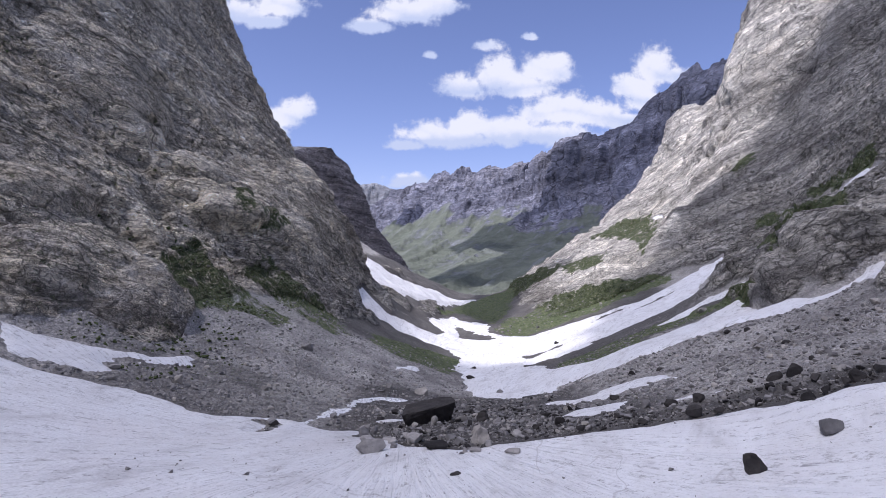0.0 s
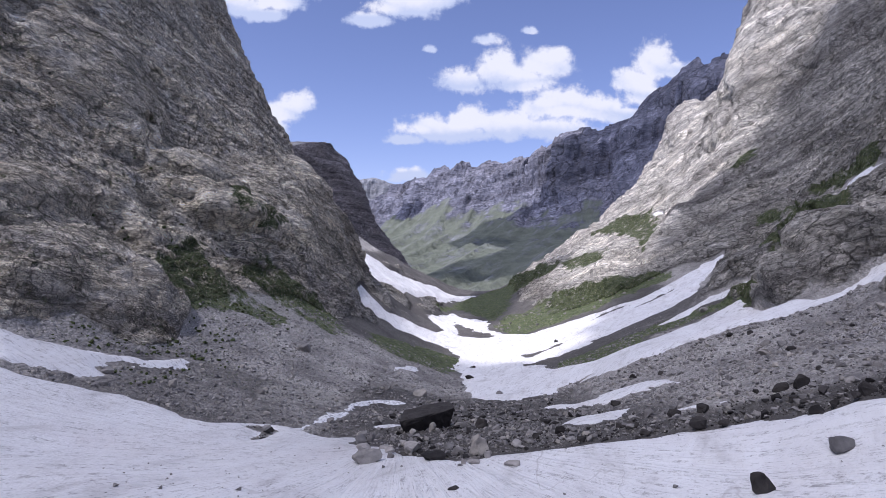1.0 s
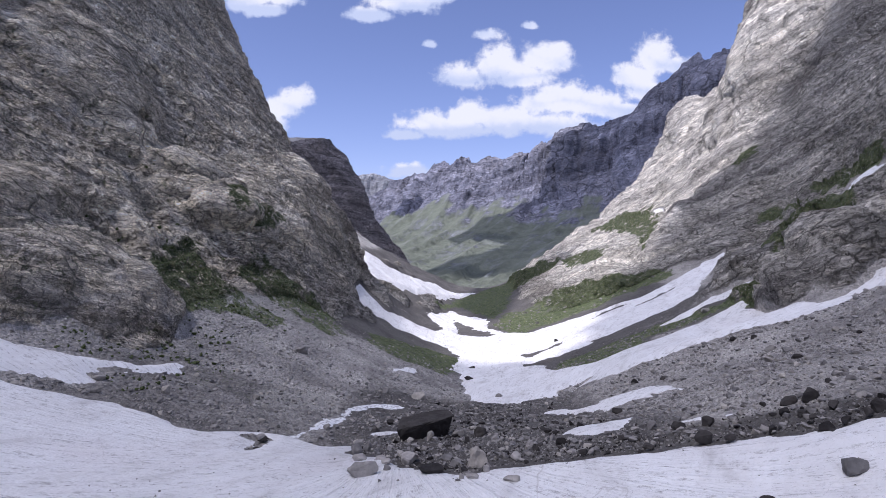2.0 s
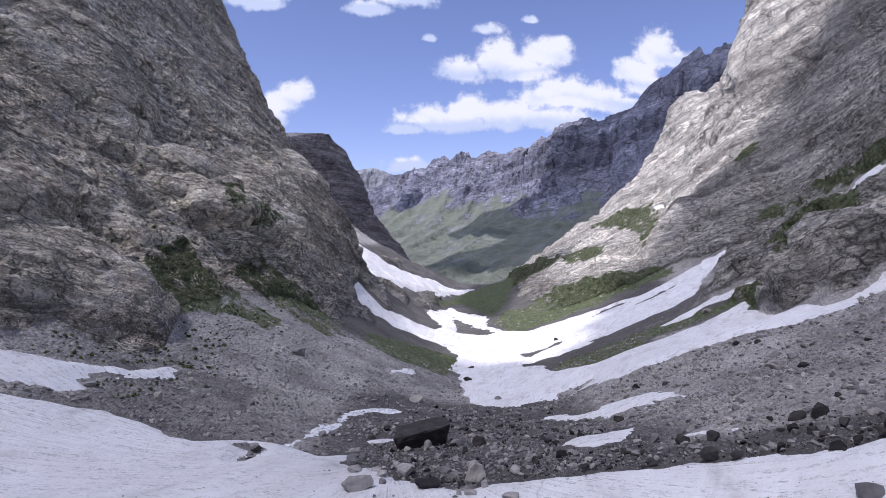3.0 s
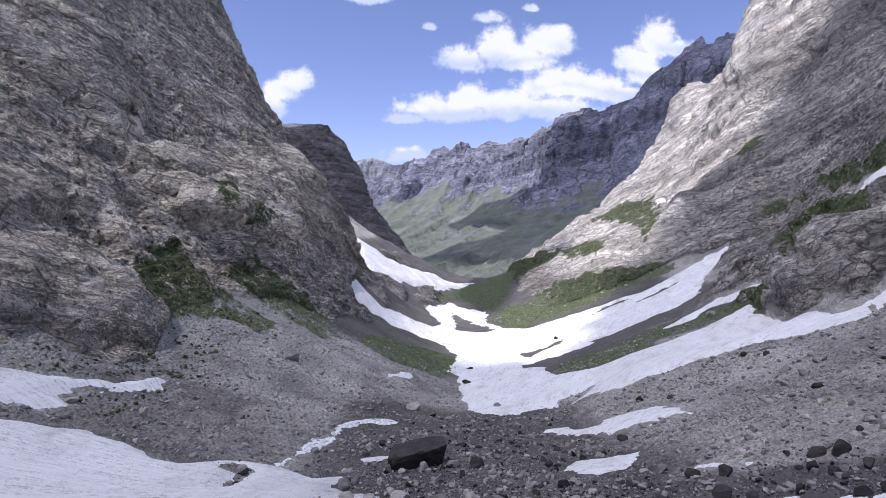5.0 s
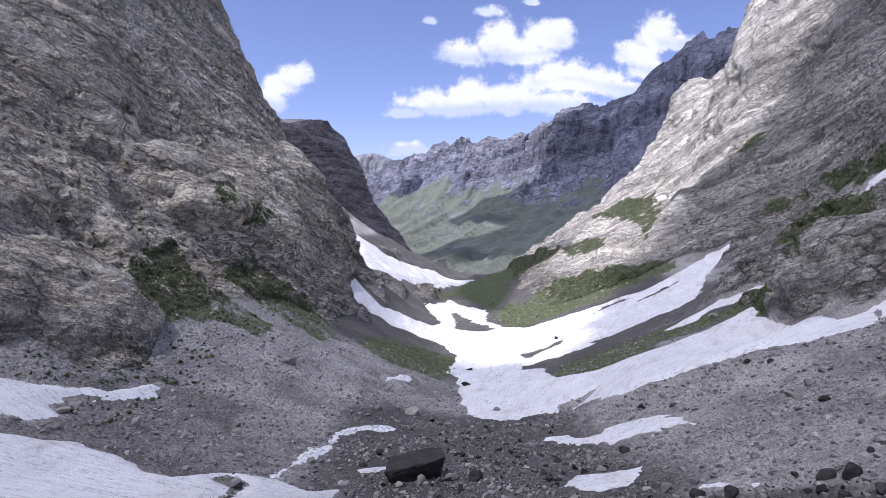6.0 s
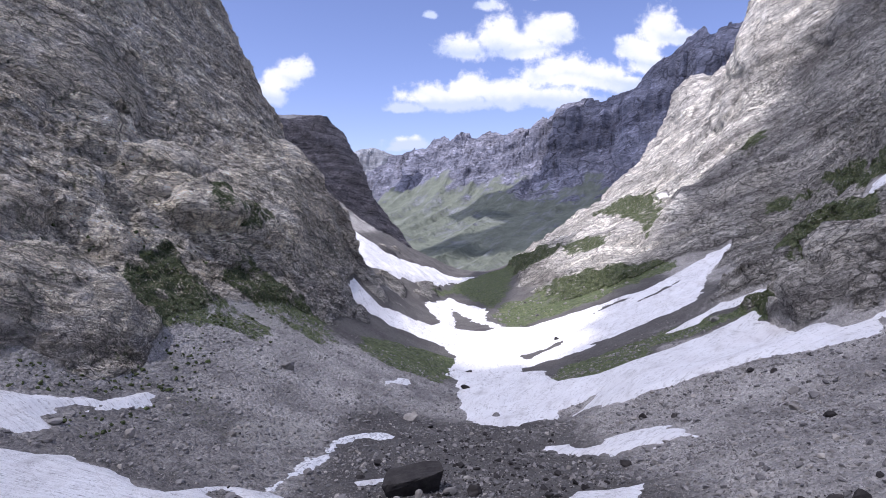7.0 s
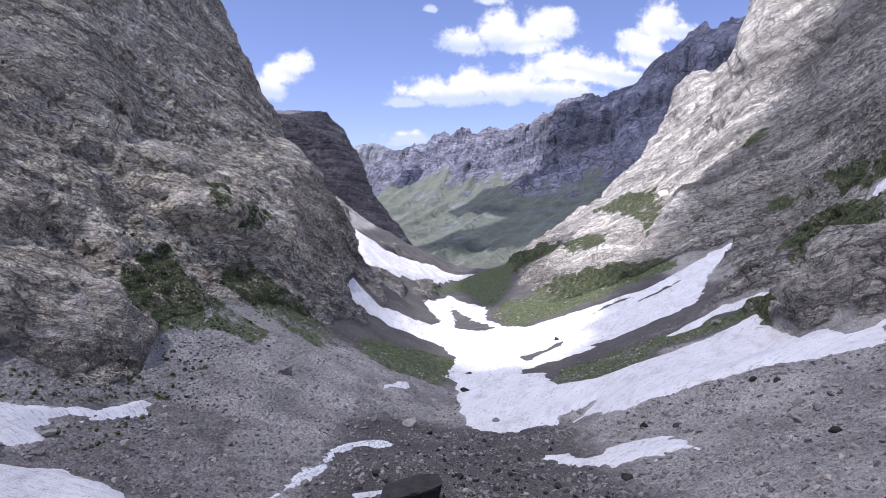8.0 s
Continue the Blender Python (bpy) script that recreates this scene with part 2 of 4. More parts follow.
def land_material():
    """Crag, scree and turf of the valley, laid by the ground's own zones."""
    m = Nodes("valley_ground")
    rock, beds, thin, grain, lines = rock_colour(m, (0.64, 0.617, 0.580), (0.345, 0.332, 0.315), 1.0, m.attr("slab"))
    # cushions of thorn and tufts that sit in the cracks
    tuft = m.calc("MULTIPLY", m.span(m.noise(0.95, 7, 0.75), 0.54, 0.60), m.span(m.noise(0.06, 5, 0.65), 0.42, 0.56))
    stones = m.cells(1.5, what="Color")
    stone_d = m.cells(1.5)
    pebble = m.cells(5.0, what="Color")
    grey = m.ramp(m.noise(0.07, 5, 0.6), (0.36, (0.235, 0.228, 0.226)), (0.5, (0.355, 0.345, 0.338)), (0.66, (0.47, 0.458, 0.445)))
    scree = m.mix(0.34, grey, m.mix(1.0, grey, m.ramp(stones, (0.0, (0.35, 0.35, 0.35)), (1.0, (1.6, 1.55, 1.5))), "MULTIPLY"))
    scree = m.mix(0.45, scree, m.mix(1.0, scree, m.ramp(pebble, (0.0, (0.25, 0.25, 0.25)), (1.0, (1.7, 1.7, 1.7))), "MULTIPLY"))
    dark = m.mix(0.80, scree, (0.062, 0.058, 0.058))
    scree = m.mix(m.span(m.calc("ADD", m.attr("dark"), m.calc("MULTIPLY", m.noise(0.4, 4), 0.5)), 0.5, 0.95), scree, dark)
    scree = m.mix(m.calc("MULTIPLY", m.attr("pale"), 0.6), scree, (0.40, 0.39, 0.37))
    turf = m.ramp(m.noise(0.5, 9, 0.85), (0.38, (0.034, 0.050, 0.024)), (0.5, (0.095, 0.122, 0.058)), (0.62, (0.20, 0.205, 0.115)))
    # rock of the western wall toned slightly warmer, in patches
    rock = m.mix(m.calc("MULTIPLY", m.attr("warm_tone"), m.span(m.noise(0.12, 7, 0.7), 0.36, 0.56, 0.35, 1.0)), rock, m.mix(1.0, rock, (1.05, 0.99, 0.88), "MULTIPLY"))
    rock = m.mix(m.calc("MULTIPLY", m.attr("dark_peak"), 0.9), rock, m.mix(1.0, rock, (0.52, 0.50, 0.58), "MULTIPLY"))
    # multiplies the rock's colour where it should look brighter lit
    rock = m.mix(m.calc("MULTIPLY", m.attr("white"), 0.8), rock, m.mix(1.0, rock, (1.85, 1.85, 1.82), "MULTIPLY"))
    ground = m.mix(m.span(m.calc("ADD", m.attr("rock"), m.calc("MULTIPLY", m.calc("SUBTRACT", grain, 0.7), 0.8)), 0.35, 0.6), scree, rock)
    veg = m.span(m.calc("ADD", m.calc("MULTIPLY", m.attr("grass"), 0.72), m.calc("MULTIPLY", m.calc("SUBTRACT", m.noise(0.16, 10, 0.8), 0.5), 2.3)), 0.34, 0.56)
    veg = m.calc("MULTIPLY", veg, m.span(m.noise(1.9, 6, 0.75), 0.36, 0.45))
    colour = m.mix(m.calc("MAXIMUM", veg, m.calc("MULTIPLY", tuft, m.attr("tufts"))), ground, turf)
    hard = m.span(m.attr("rock"), 0.3, 0.7)
    relief = m.calc("ADD", m.calc("MULTIPLY", beds, 1.0), m.calc("ADD", m.calc("MULTIPLY", thin, 0.5), m.calc("MULTIPLY", lines, -0.45)))
    n1 = m.bump(m.calc("MULTIPLY", relief, hard), 1.8, 1.0)
    fine = m.calc("ADD", m.calc("MULTIPLY", grain, 1.0), m.calc("MULTIPLY", m.calc("MULTIPLY", stone_d, m.calc("SUBTRACT", 1.0, hard)), -1.0))
    n2 = m.bump(fine, 0.6, 1.0, n1)
    return m.finish(colour, 0.92, n2, 0.2)


def snow_material():
    """Old summer snow: sun-cupped in long runnels, dusted with grit and faintly pink in places."""
    m = Nodes("old_snow")
    dust = m.noise(0.22, 7, 0.68, m.scaled(1, 0.4, 1, (0, 0, 20)), 0.6)
    c = m.ramp(dust, (0.34, (0.74, 0.75, 0.775)), (0.56, (0.67, 0.672, 0.692)), (0.74, (0.48, 0.475, 0.488)))
    c = m.mix(m.span(m.noise(0.05, 3), 0.5, 0.72, 0, 0.22), c, (0.64, 0.59, 0.605))
    # runnels that drain towards the head of the brook, with grit along them
    split = m.node("ShaderNodeSeparateXYZ")
    m.link(m.place, split.inputs[0])
    dx, dy = m.calc("ADD", split.outputs[0], 6.0), m.calc("SUBTRACT", split.outputs[1], 84.0)
    reach = m.calc("SQRT", m.calc("ADD", m.calc("MULTIPLY", dx, dx), m.calc("MULTIPLY", dy, dy)))
    polar = m.node("ShaderNodeCombineXYZ")
    m.link(m.calc("MULTIPLY", m.calc("ARCTAN2", dx, m.calc("MULTIPLY", dy, -1.0)), 30.0), polar.inputs[0])
    m.link(m.calc("MULTIPLY", reach, 0.055), polar.inputs[1])
    cups = m.noise(0.8, 6, 0.62, polar.outputs[0], 0.7)
    ripple = m.noise(1.7, 5, 0.6, polar.outputs[0], 0.9)
    edge = m.calc("MAXIMUM", m.span(m.calc("ABSOLUTE", m.calc("SUBTRACT", cups, 0.5)), 0.0, 0.028, 1, 0), m.span(m.calc("ABSOLUTE", m.calc("SUBTRACT", ripple, 0.52)), 0.0, 0.022, 0.8, 0))
    grit = m.calc("MULTIPLY", edge, m.span(m.noise(1.1, 7, 0.8), 0.46, 0.60))
    c = m.mix(m.calc("MULTIPLY", grit, 0.8), c, (0.20, 0.195, 0.20))
    c = m.mix(m.span(m.noise(5, 4, 0.7), 0.62, 0.68, 0, 0.6), c, (0.2, 0.195, 0.2))
    seam = m.span(m.calc("ABSOLUTE", m.calc("SUBTRACT", m.noise(0.030, 5, 0.55, None, 0.6), 0.5)), 0.0, 0.0035, 0.45, 0.0)
    c = m.mix(seam, c, (0.36, 0.345, 0.35))
    n = m.bump(m.calc("ADD", m.calc("ADD", m.calc("MULTIPLY", cups, 0.8), m.calc("MULTIPLY", ripple, 0.5)), m.calc("MULTIPLY", m.noise(3, 5), 0.35)), 0.5, 1.0)
    return m.finish(c, 0.75, n, 0.25)


def brook_material():
    """Shallow meltwater over stones, white where it breaks."""
    m = Nodes("meltwater")
    foam = m.noise(1.3, 7, 0.7, m.scaled(1.6, 0.7, 1, (0, 0, 25)), 0.8)
    c = m.ramp(foam, (0.34, (0.16, 0.16, 0.165)), (0.46, (0.60, 0.61, 0.63)), (0.62, (0.78, 0.79, 0.81)))
    return m.finish(c, m.span(foam, 0.4, 0.6, 0.15, 0.75), m.bump(foam, 0.2, 0.8), 0.5)


def far_material(name, light, dark, grass):
    """Distant mountainside: crags above, pasture below."""
    m = Nodes(name)
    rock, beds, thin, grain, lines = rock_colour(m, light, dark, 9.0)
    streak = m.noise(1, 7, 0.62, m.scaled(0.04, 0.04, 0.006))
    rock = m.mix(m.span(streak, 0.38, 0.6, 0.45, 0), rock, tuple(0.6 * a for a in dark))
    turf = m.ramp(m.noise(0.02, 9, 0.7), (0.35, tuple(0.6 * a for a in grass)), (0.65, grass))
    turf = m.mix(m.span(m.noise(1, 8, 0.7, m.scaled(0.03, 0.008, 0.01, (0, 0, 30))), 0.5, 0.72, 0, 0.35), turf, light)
    veg = m.span(m.calc("ADD", m.attr("grass"), m.calc("MULTIPLY", m.calc("SUBTRACT", m.noise(0.02, 6, 0.65), 0.5), 1.2)), 0.35, 0.65)
    n = m.bump(m.calc("ADD", streak, m.calc("MULTIPLY", beds, 0.4)), 20.0, 0.9)
    return m.finish(m.mix(veg, rock, turf), 0.95, n, 0.1)


def stone_material(name, light, dark, size=1.0):
    m = Nodes(name)
    place = m.node("ShaderNodeTexCoord").outputs["Object"]
    tone = m.noise(0.9 / size, 5, 0.6, place)
    c = m.ramp(tone, (0.3, dark), (0.7, light))
    shift = m.ramp(m.calc("ADD", m.calc("MULTIPLY", m.random(), 0.5), m.calc("MULTIPLY", m.island(), 0.5)), (0.15, (0.55, 0.55, 0.57)), (0.85, (1.35, 1.32, 1.28)))
    c = m.mix(1.0, c, shift, "MULTIPLY")
    c = m.mix(m.span(m.noise(7 / size, 4, 0.7, place), 0.55, 0.7, 0, 0.5), c, tuple(0.4 * a for a in dark))
    n = m.bump(m.noise(4 / size, 6, 0.7, place), 0.12 * size, 0.8)
    return m.finish(c, 0.9, n, 0.2)


LAND, SNOW, BROOK = land_material(), snow_material(), brook_material()
# air haze put into the base colours: rock and pasture shifted to blue-violet
FAR_HAZED = far_material("far_crag_haze_tint", (0.32, 0.33, 0.41), (0.18, 0.19, 0.255), (0.175, 0.195, 0.160))
HAZY = far_material("distant_crag_haze_tint", (0.40, 0.42, 0.47), (0.30, 0.32, 0.37), (0.22, 0.26, 0.24))
PALE_STONE = stone_material("pale_limestone", (0.37, 0.355, 0.335), (0.22, 0.212, 0.204))
DARK_STONE = stone_material("dark_stone", (0.06, 0.056, 0.056), (0.024, 0.023, 0.024))
GREY_STONE = stone_material("grey_stone", (0.33, 0.322, 0.318), (0.18, 0.175, 0.178))
# ---------------------------------------------------------------- noise
_rng = np.random.RandomState(7)
_perm = _rng.permutation(256)
_perm = np.concatenate([_perm, _perm, _perm])
_ang = _rng.normal(size=(256, 3))
_grad = (_ang / np.linalg.norm(_ang, axis=1)[:, None]).astype(np.float32)


def perlin(x, y, z):
    """Gradient noise, about -0.7 to 0.7, on arrays of any one shape."""
    x, y, z = [np.asarray(a, dtype=np.float32) for a in np.broadcast_arrays(x, y, z)]
    xi, yi, zi = np.floor(x).astype(int), np.floor(y).astype(int), np.floor(z).astype(int)
    fx, fy, fz = x - xi, y - yi, z - zi
    xi, yi, zi = xi & 255, yi & 255, zi & 255
    u, v, w = [f * f * f * (f * (f * 6 - 15) + 10) for f in (fx, fy, fz)]
    total = 0
    for dx in (0, 1):
        px = _perm[xi + dx]
        for dy in (0, 1):
            py = _perm[px + yi + dy]
            for dz in (0, 1):
                g = _grad[_perm[py + zi + dz]]
                dot = g[..., 0] * (fx - dx) + g[..., 1] * (fy - dy) + g[..., 2] * (fz - dz)
                total = total + dot * (u if dx else 1 - u) * (v if dy else 1 - v) * (w if dz else 1 - w)
    return total


def fbm(x, y, z, size, octaves=4, gain=0.5):
    total, amp, f = 0, 1.0, 1.0 / size
    for k in range(octaves):
        total = total + amp * perlin(x * f + 17.3 * k, y * f - 9.1 * k, z * f + 4.7 * k)
        amp, f = amp * gain, f * 2.03
    return total


def ridged(x, y, z, size, octaves=4, gain=0.5):
    total, amp, f = 0, 1.0, 1.0 / size
    for k in range(octaves):
        total = total + amp * (0.5 - 2.0 * np.abs(perlin(x * f + 31.7 * k, y * f + 5.2 * k, z * f - 8.8 * k)))
        amp, f = amp * gain, f * 2.1
    return total


def step(a, b, x):
    t = np.clip((x - a) / (b - a), 0, 1)
    return t * t * (3 - 2 * t)


def pchip(xs, vs, q):
    """Monotone cubic through the knots xs; vs has the knots on its first axis."""
    xs, vs, q = np.asarray(xs, float), np.asarray(vs, float), np.asarray(q, float)
    h = np.diff(xs)
    sh = (-1,) + (1,) * (vs.ndim - 1)
    d = np.diff(vs, axis=0) / h.reshape(sh)
    m = np.zeros_like(vs)
    ok = d[1:] * d[:-1] > 0
    w1, w2 = (2 * h[1:] + h[:-1]).reshape(sh), (h[1:] + 2 * h[:-1]).reshape(sh)
    safe = np.where(ok, d[:-1], 1), np.where(ok, d[1:], 1)
    m[1:-1] = np.where(ok, (w1 + w2) / (w1 / safe[0] + w2 / safe[1]), 0)
    m[0], m[-1] = d[0], d[-1]
    i = np.clip(np.searchsorted(xs, q) - 1, 0, len(xs) - 2)
    qs = q.shape + (1,) * (vs.ndim - 1)
    hh, t = h[i].reshape(qs), ((q - xs[i]) / h[i]).reshape(qs)
    t = np.clip(t, 0, 1)
    return ((2 * t**3 - 3 * t**2 + 1) * vs[i] + (t**3 - 2 * t**2 + t) * hh * m[i]
            + (-2 * t**3 + 3 * t**2) * vs[i + 1] + (t**3 - t**2) * hh * m[i + 1])


# ---------------------------------------------------------------- the valley, cross-section by cross-section
SECTIONS = []


def section(y, *points):
    """The valley's profile at a distance y up or down it, from the western crest to the eastern one: x and height."""
    SECTIONS.append((y, points))


#            crest        upper wall  mid wall    foot       scree      floor ...                                        scree     foot       mid wall   crest
section(-280, (-300, 330), (-220, 250), (-160, 190), (-110, 150), (-70, 130), (-30, 120), (0, 118), (30, 120), (60, 130), (100, 150), (150, 190), (210, 250), (300, 330))
section(-90, (-200, 230), (-160, 150), (-125, 85), (-90, 40), (-50, 18), (-20, 10), (0, 8), (20, 10), (40, 18), (65, 32), (100, 60), (150, 130), (220, 230))
section(0, (-180, 210), (-135, 110), (-105, 55), (-72, 18), (-45, 5), (-20, 0), (-5, -1), (12, 0), (28, 5), (45, 13), (75, 30), (120, 85), (190, 210))
section(48, (-175, 210), (-130, 105), (-100, 48), (-70, 9), (-42, -1), (-20, -4.5), (-3, -5.5), (12, -5), (25, -2.2), (38, 4.5), (64, 14), (110, 60), (180, 190))
section(70, (-170, 200), (-125, 95), (-95, 40), (-68, 5), (-45, -3.5), (-22, -8), (-8, -8.6), (5, -7), (20, -4.3), (40, 3.6), (64, 11), (108, 50), (180, 180))
section(95, (-165, 180), (-122, 85), (-92, 36), (-70, 5), (-45, -6.3), (-28, -10.3), (-15, -12.5), (0, -11.5), (20, -10), (37, -5), (62, 5), (100, 36), (180, 170))
section(120, (-165, 170), (-120, 75), (-92, 36), (-70, 12), (-54, -4), (-30, -11.2), (-14, -15), (4, -16), (20, -15), (34, -9.5), (58, 0.5), (90, 9), (190, 75))
section(145, (-160, 150), (-124, 78), (-96, 42), (-76, 18), (-56, 0), (-35, -9.5), (-15, -16.5), (4, -20.5), (25, -19), (50, -8), (80, 0), (95, 16.5), (195, 78))
section(170, (-155, 150), (-122, 80), (-103, 52), (-80, 28), (-58, 5), (-35, -8), (-10, -17.8), (9, -23.2), (32, -20), (60, -10), (80, -1.5), (104, 20.5), (203, 92))
section(200, (-155, 165), (-121, 100), (-90, 47), (-58, 26), (-49, 7), (-35, -7), (-8, -20), (10, -26.5), (35, -24), (62, -12), (86, 0.5), (118, 24.5), (213, 96))
section(235, (-160, 190), (-120, 112), (-92, 60), (-54, 27), (-43, 4), (-28, -12), (-5, -24), (12, -28), (38, -26), (65, -18), (100, -5.5), (142, 18), (232, 106))
section(300, (-166, 230), (-125, 130), (-91, 75), (-50, 28), (-39.5, 2), (-22, -14), (0, -27), (16, -30), (42, -28.5), (74, -20), (125, -3), (172, 21), (262, 125))
section(350, (-168, 250), (-125, 137), (-95, 77), (-82, 30), (-62, 4), (-42, -6), (-15, -25), (5, -32.5), (35, -31), (85, -17), (150, 13), (200, 46), (290, 150))
section(420, (-220, 260), (-165, 160), (-125, 85), (-98, 42), (-70, 19), (-48, 2), (-20, -18), (10, -36), (45, -29), (95, -3), (165, 36), (232, 92), (315, 230))
section(480, (-240, 280), (-185, 180), (-138, 95), (-107, 48), (-75, 20), (-48, 2), (-18, -18), (15, -36), (48, -29), (98, -2), (182, 39), (228, 110), (274, 260))
section(540, (-260, 290), (-200, 190), (-150, 95), (-115, 48), (-80, 20), (-48, 2), (-16, -17), (20, -34), (44, -30), (98, -4), (172, 39), (234, 105), (281, 190))
section(610, (-280, 290), (-220, 190), (-165, 95), (-122, 49), (-84, 22), (-49, 2), (-14, -16), (25, -31), (38, -32), (102, -6.6), (161, 40), (231, 95), (290, 168))
section(680, (-330, 250), (-270, 150), (-200, 70), (-140, 25), (-100, 0), (-60, -20), (-15, -45), (20, -58), (45, -60), (110, -45), (200, 45), (245, 110), (279, 176))
section(760, (-400, 230), (-330, 140), (-240, 60), (-150, 10), (-100, -20), (-70, -40), (-20, -70), (20, -90), (45, -92), (110, -85), (200, -40), (260, 30), (300, 60))
section(900, (-420, 168), (-245, 170), (-180, 171), (-158, 150), (-124, 94), (-107, 51), (-70, -4), (-40, -60), (40, -110), (110, -115), (200, -112), (280, -105), (330, -100))
section(1000, (-520, 150), (-380, 150), (-300, 120), (-250, 80), (-210, 30), (-170, -10), (-110, -60), (-50, -110), (40, -120), (110, -122), (200, -122), (280, -122), (350, -122))
section(1300, (-520, -60), (-380, -80), (-300, -100), (-250, -120), (-210, -130), (-170, -135), (-110, -140), (-50, -140), (40, -140), (110, -140), (200, -140), (280, -140), (350, -140))

KNOTS = np.array([s[0] for s in SECTIONS], float)
CAGE = np.array([[(p[0][0] - 160, p[0][1] - 20), *p, (p[-1][0] + 160, p[-1][1] - 20)] for _, p in SECTIONS], float)


def profile(y):
    """The control points of the cross-section at y."""
    return pchip(KNOTS, CAGE, np.atleast_1d(np.asarray(y, float)))[0]


# heights on an even lattice, so that anything can be set on the ground
LX, LY, LS = np.arange(-520, 560, 1.0), np.arange(-260, 1290, 1.0), 1.0
LATTICE = np.array([pchip(c[:, 0], c[:, 1], LX) for c in pchip(KNOTS, CAGE, LY)])


def base_height(x, y):
    x, y = np.asarray(x, float), np.asarray(y, float)
    fx, fy = np.clip((x - LX[0]) / LS, 0, len(LX) - 1.001), np.clip((y - LY[0]) / LS, 0, len(LY) - 1.001)
    i, j = fx.astype(int), fy.astype(int)
    u, v = fx - i, fy - j
    a = LATTICE
    return (a[j, i] * (1 - u) + a[j, i + 1] * u) * (1 - v) + (a[j + 1, i] * (1 - u) + a[j + 1, i + 1] * u) * v


def base_slope(x, y, d=3.0):
    gx = (base_height(x + d, y) - base_height(x - d, y)) / (2 * d)
    gy = (base_height(x, y + d) - base_height(x, y - d)) / (2 * d)
    return gx, gy


def rockiness(x, y):
    gx, gy = base_slope(x, y)
    s = np.hypot(gx, gy) + 0.22 * fbm(x, y, 0 * x, 26, 3)
    # the eastern side is bare rock down to the gullies, though less steep
    h = base_height(x, y) + 9 * fbm(x, y, 0 * x + 40, 34, 3)
    east = np.where(np.asarray(y) < 340, step(76, 92, x), step(44, 60, x)) * step(106, 120, y) * step(720, 640, y) * np.where(np.asarray(y) < 340, step(0, 7, h), step(-27, -19, h))
    # and the western wall is rock all the way up from its foot
    west = step(12, 20, h) * step(-48, -56, x) * step(96, 112, y) * step(340, 310, y)
    return np.maximum(np.maximum(step(0.62, 0.82, s), east), west)


def rubble(x, y):
    """Lumps of the loose ground, in metres of height."""
    z = 0 * np.asarray(x, float)
    far = np.clip(np.asarray(y, float) / 150, 0.6, 2.5)
    return 0.8 * far * fbm(x, y, z, 14, 2) + 0.45 * fbm(x, y, z + 3, 4.5, 2) + 0.22 * ridged(x, y, z + 9, 1.7, 2)


def ground(x, y):
    """The ground's height where it is loose, not crag."""
    return base_height(x, y) + rubble(x, y)


# ---------------------------------------------------------------- outlines in plan
SNOWS = {}
TURFS = {}
BARE = {}
PALE_GROUND = {}
SNOWS["basin"] = [(-37.7, 243.4), (-37.3, 271.3), (-33.3, 270.3), (-23.8, 265.1), (-11.9, 281.8), (1.7, 301.4), (-8.5, 371.3), (6.9, 448.8), (27.9, 374.6), (25.9, 330.1), (34.3, 296.2), (62.7, 303.8), (102, 308.5), (127.2, 319.8), (142.2, 326.3), (155.5, 328), (143, 308), (136.6, 305), (123.4, 284.2), (104, 246), (94.8, 236), (79, 222), (66, 215), (55.0, 214.5), (45.8, 217.3), (37.8, 219.7), (30, 213), (27.5, 205), (35.3, 203.5), (33.5, 175.5), (52.8, 170.4), (70.2, 169.4), (81, 170.4), (84.2, 168.2), (81.8, 162.2), (82.1, 149.5), (80.5, 142.5), (77.9, 124.7), (86.1, 126.1), (71.7, 106.9), (68, 112.9), (61.3, 117.5), (53.3, 119.2), (45.5, 122.3), (35.4, 123.1), (31.7, 133.6), (25.2, 142.1), (13.6, 137.9), (9.1, 142.1), (6.3, 160.6), (6.3, 194.6), (3.1, 200.7), (6.9, 234.5), (1.4, 248.2), (-10.6, 252.1), (-22.2, 246.8), (-31, 242.2)]
SNOWS["near"] = [(-61.9, 82.5), (-57.7, 83.4), (-52.6, 86.7), (-47.5, 89.7), (-41.9, 88.8), (-36.8, 86.8), (-33.4, 86.5), (-29.6, 90), (-24.8, 91.5), (-21.5, 92), (-16.5, 89.1), (-12.4, 89.9), (-12.8, 84.4), (-6.4, 79.7), (-4.6, 75), (-1.7, 72.5), (3, 67.4), (6.2, 68), (11.3, 67.4), (17, 66.8), (21.4, 64.6), (25, 62.8), (27.6, 60.6), (30.6, 58.7), (33, 56), (34.1, 54.4), (36.7, 53.6), (38.3, 51.1), (90, 30), (70, -60), (-80, -60), (-110, 60)]
SNOWS["bank"] = [(-69.7, 93), (-66, 95.3), (-61.4, 99.7), (-57.2, 102.5), (-53.6, 106.9), (-51.2, 117.9), (-48.6, 117.1), (-48.9, 110.2), (-52.2, 102.3), (-55.7, 99.8), (-56, 97), (-52.2, 95.2), (-55.4, 91.3), (-59.4, 88.2), (-61.8, 84.6), (-62.6, 83.6)]
SNOWS["slope"] = [(-64.6, 459.4), (-56.3, 456.4), (-40.8, 454.4), (-25.4, 491.6), (-7.2, 540.1), (32.9, 563.6), (7.9, 514.6), (-10, 435.4), (-30.6, 381), (-43.1, 363.7), (-49.8, 374.9)]
SNOWS["strip"] = [(66.8, 184.5), (74.0, 187.4), (84.6, 188.1), (88.7, 179), (92, 172), (90.2, 168.7), (85.3, 175.7), (80.7, 183.0), (69.6, 182)]
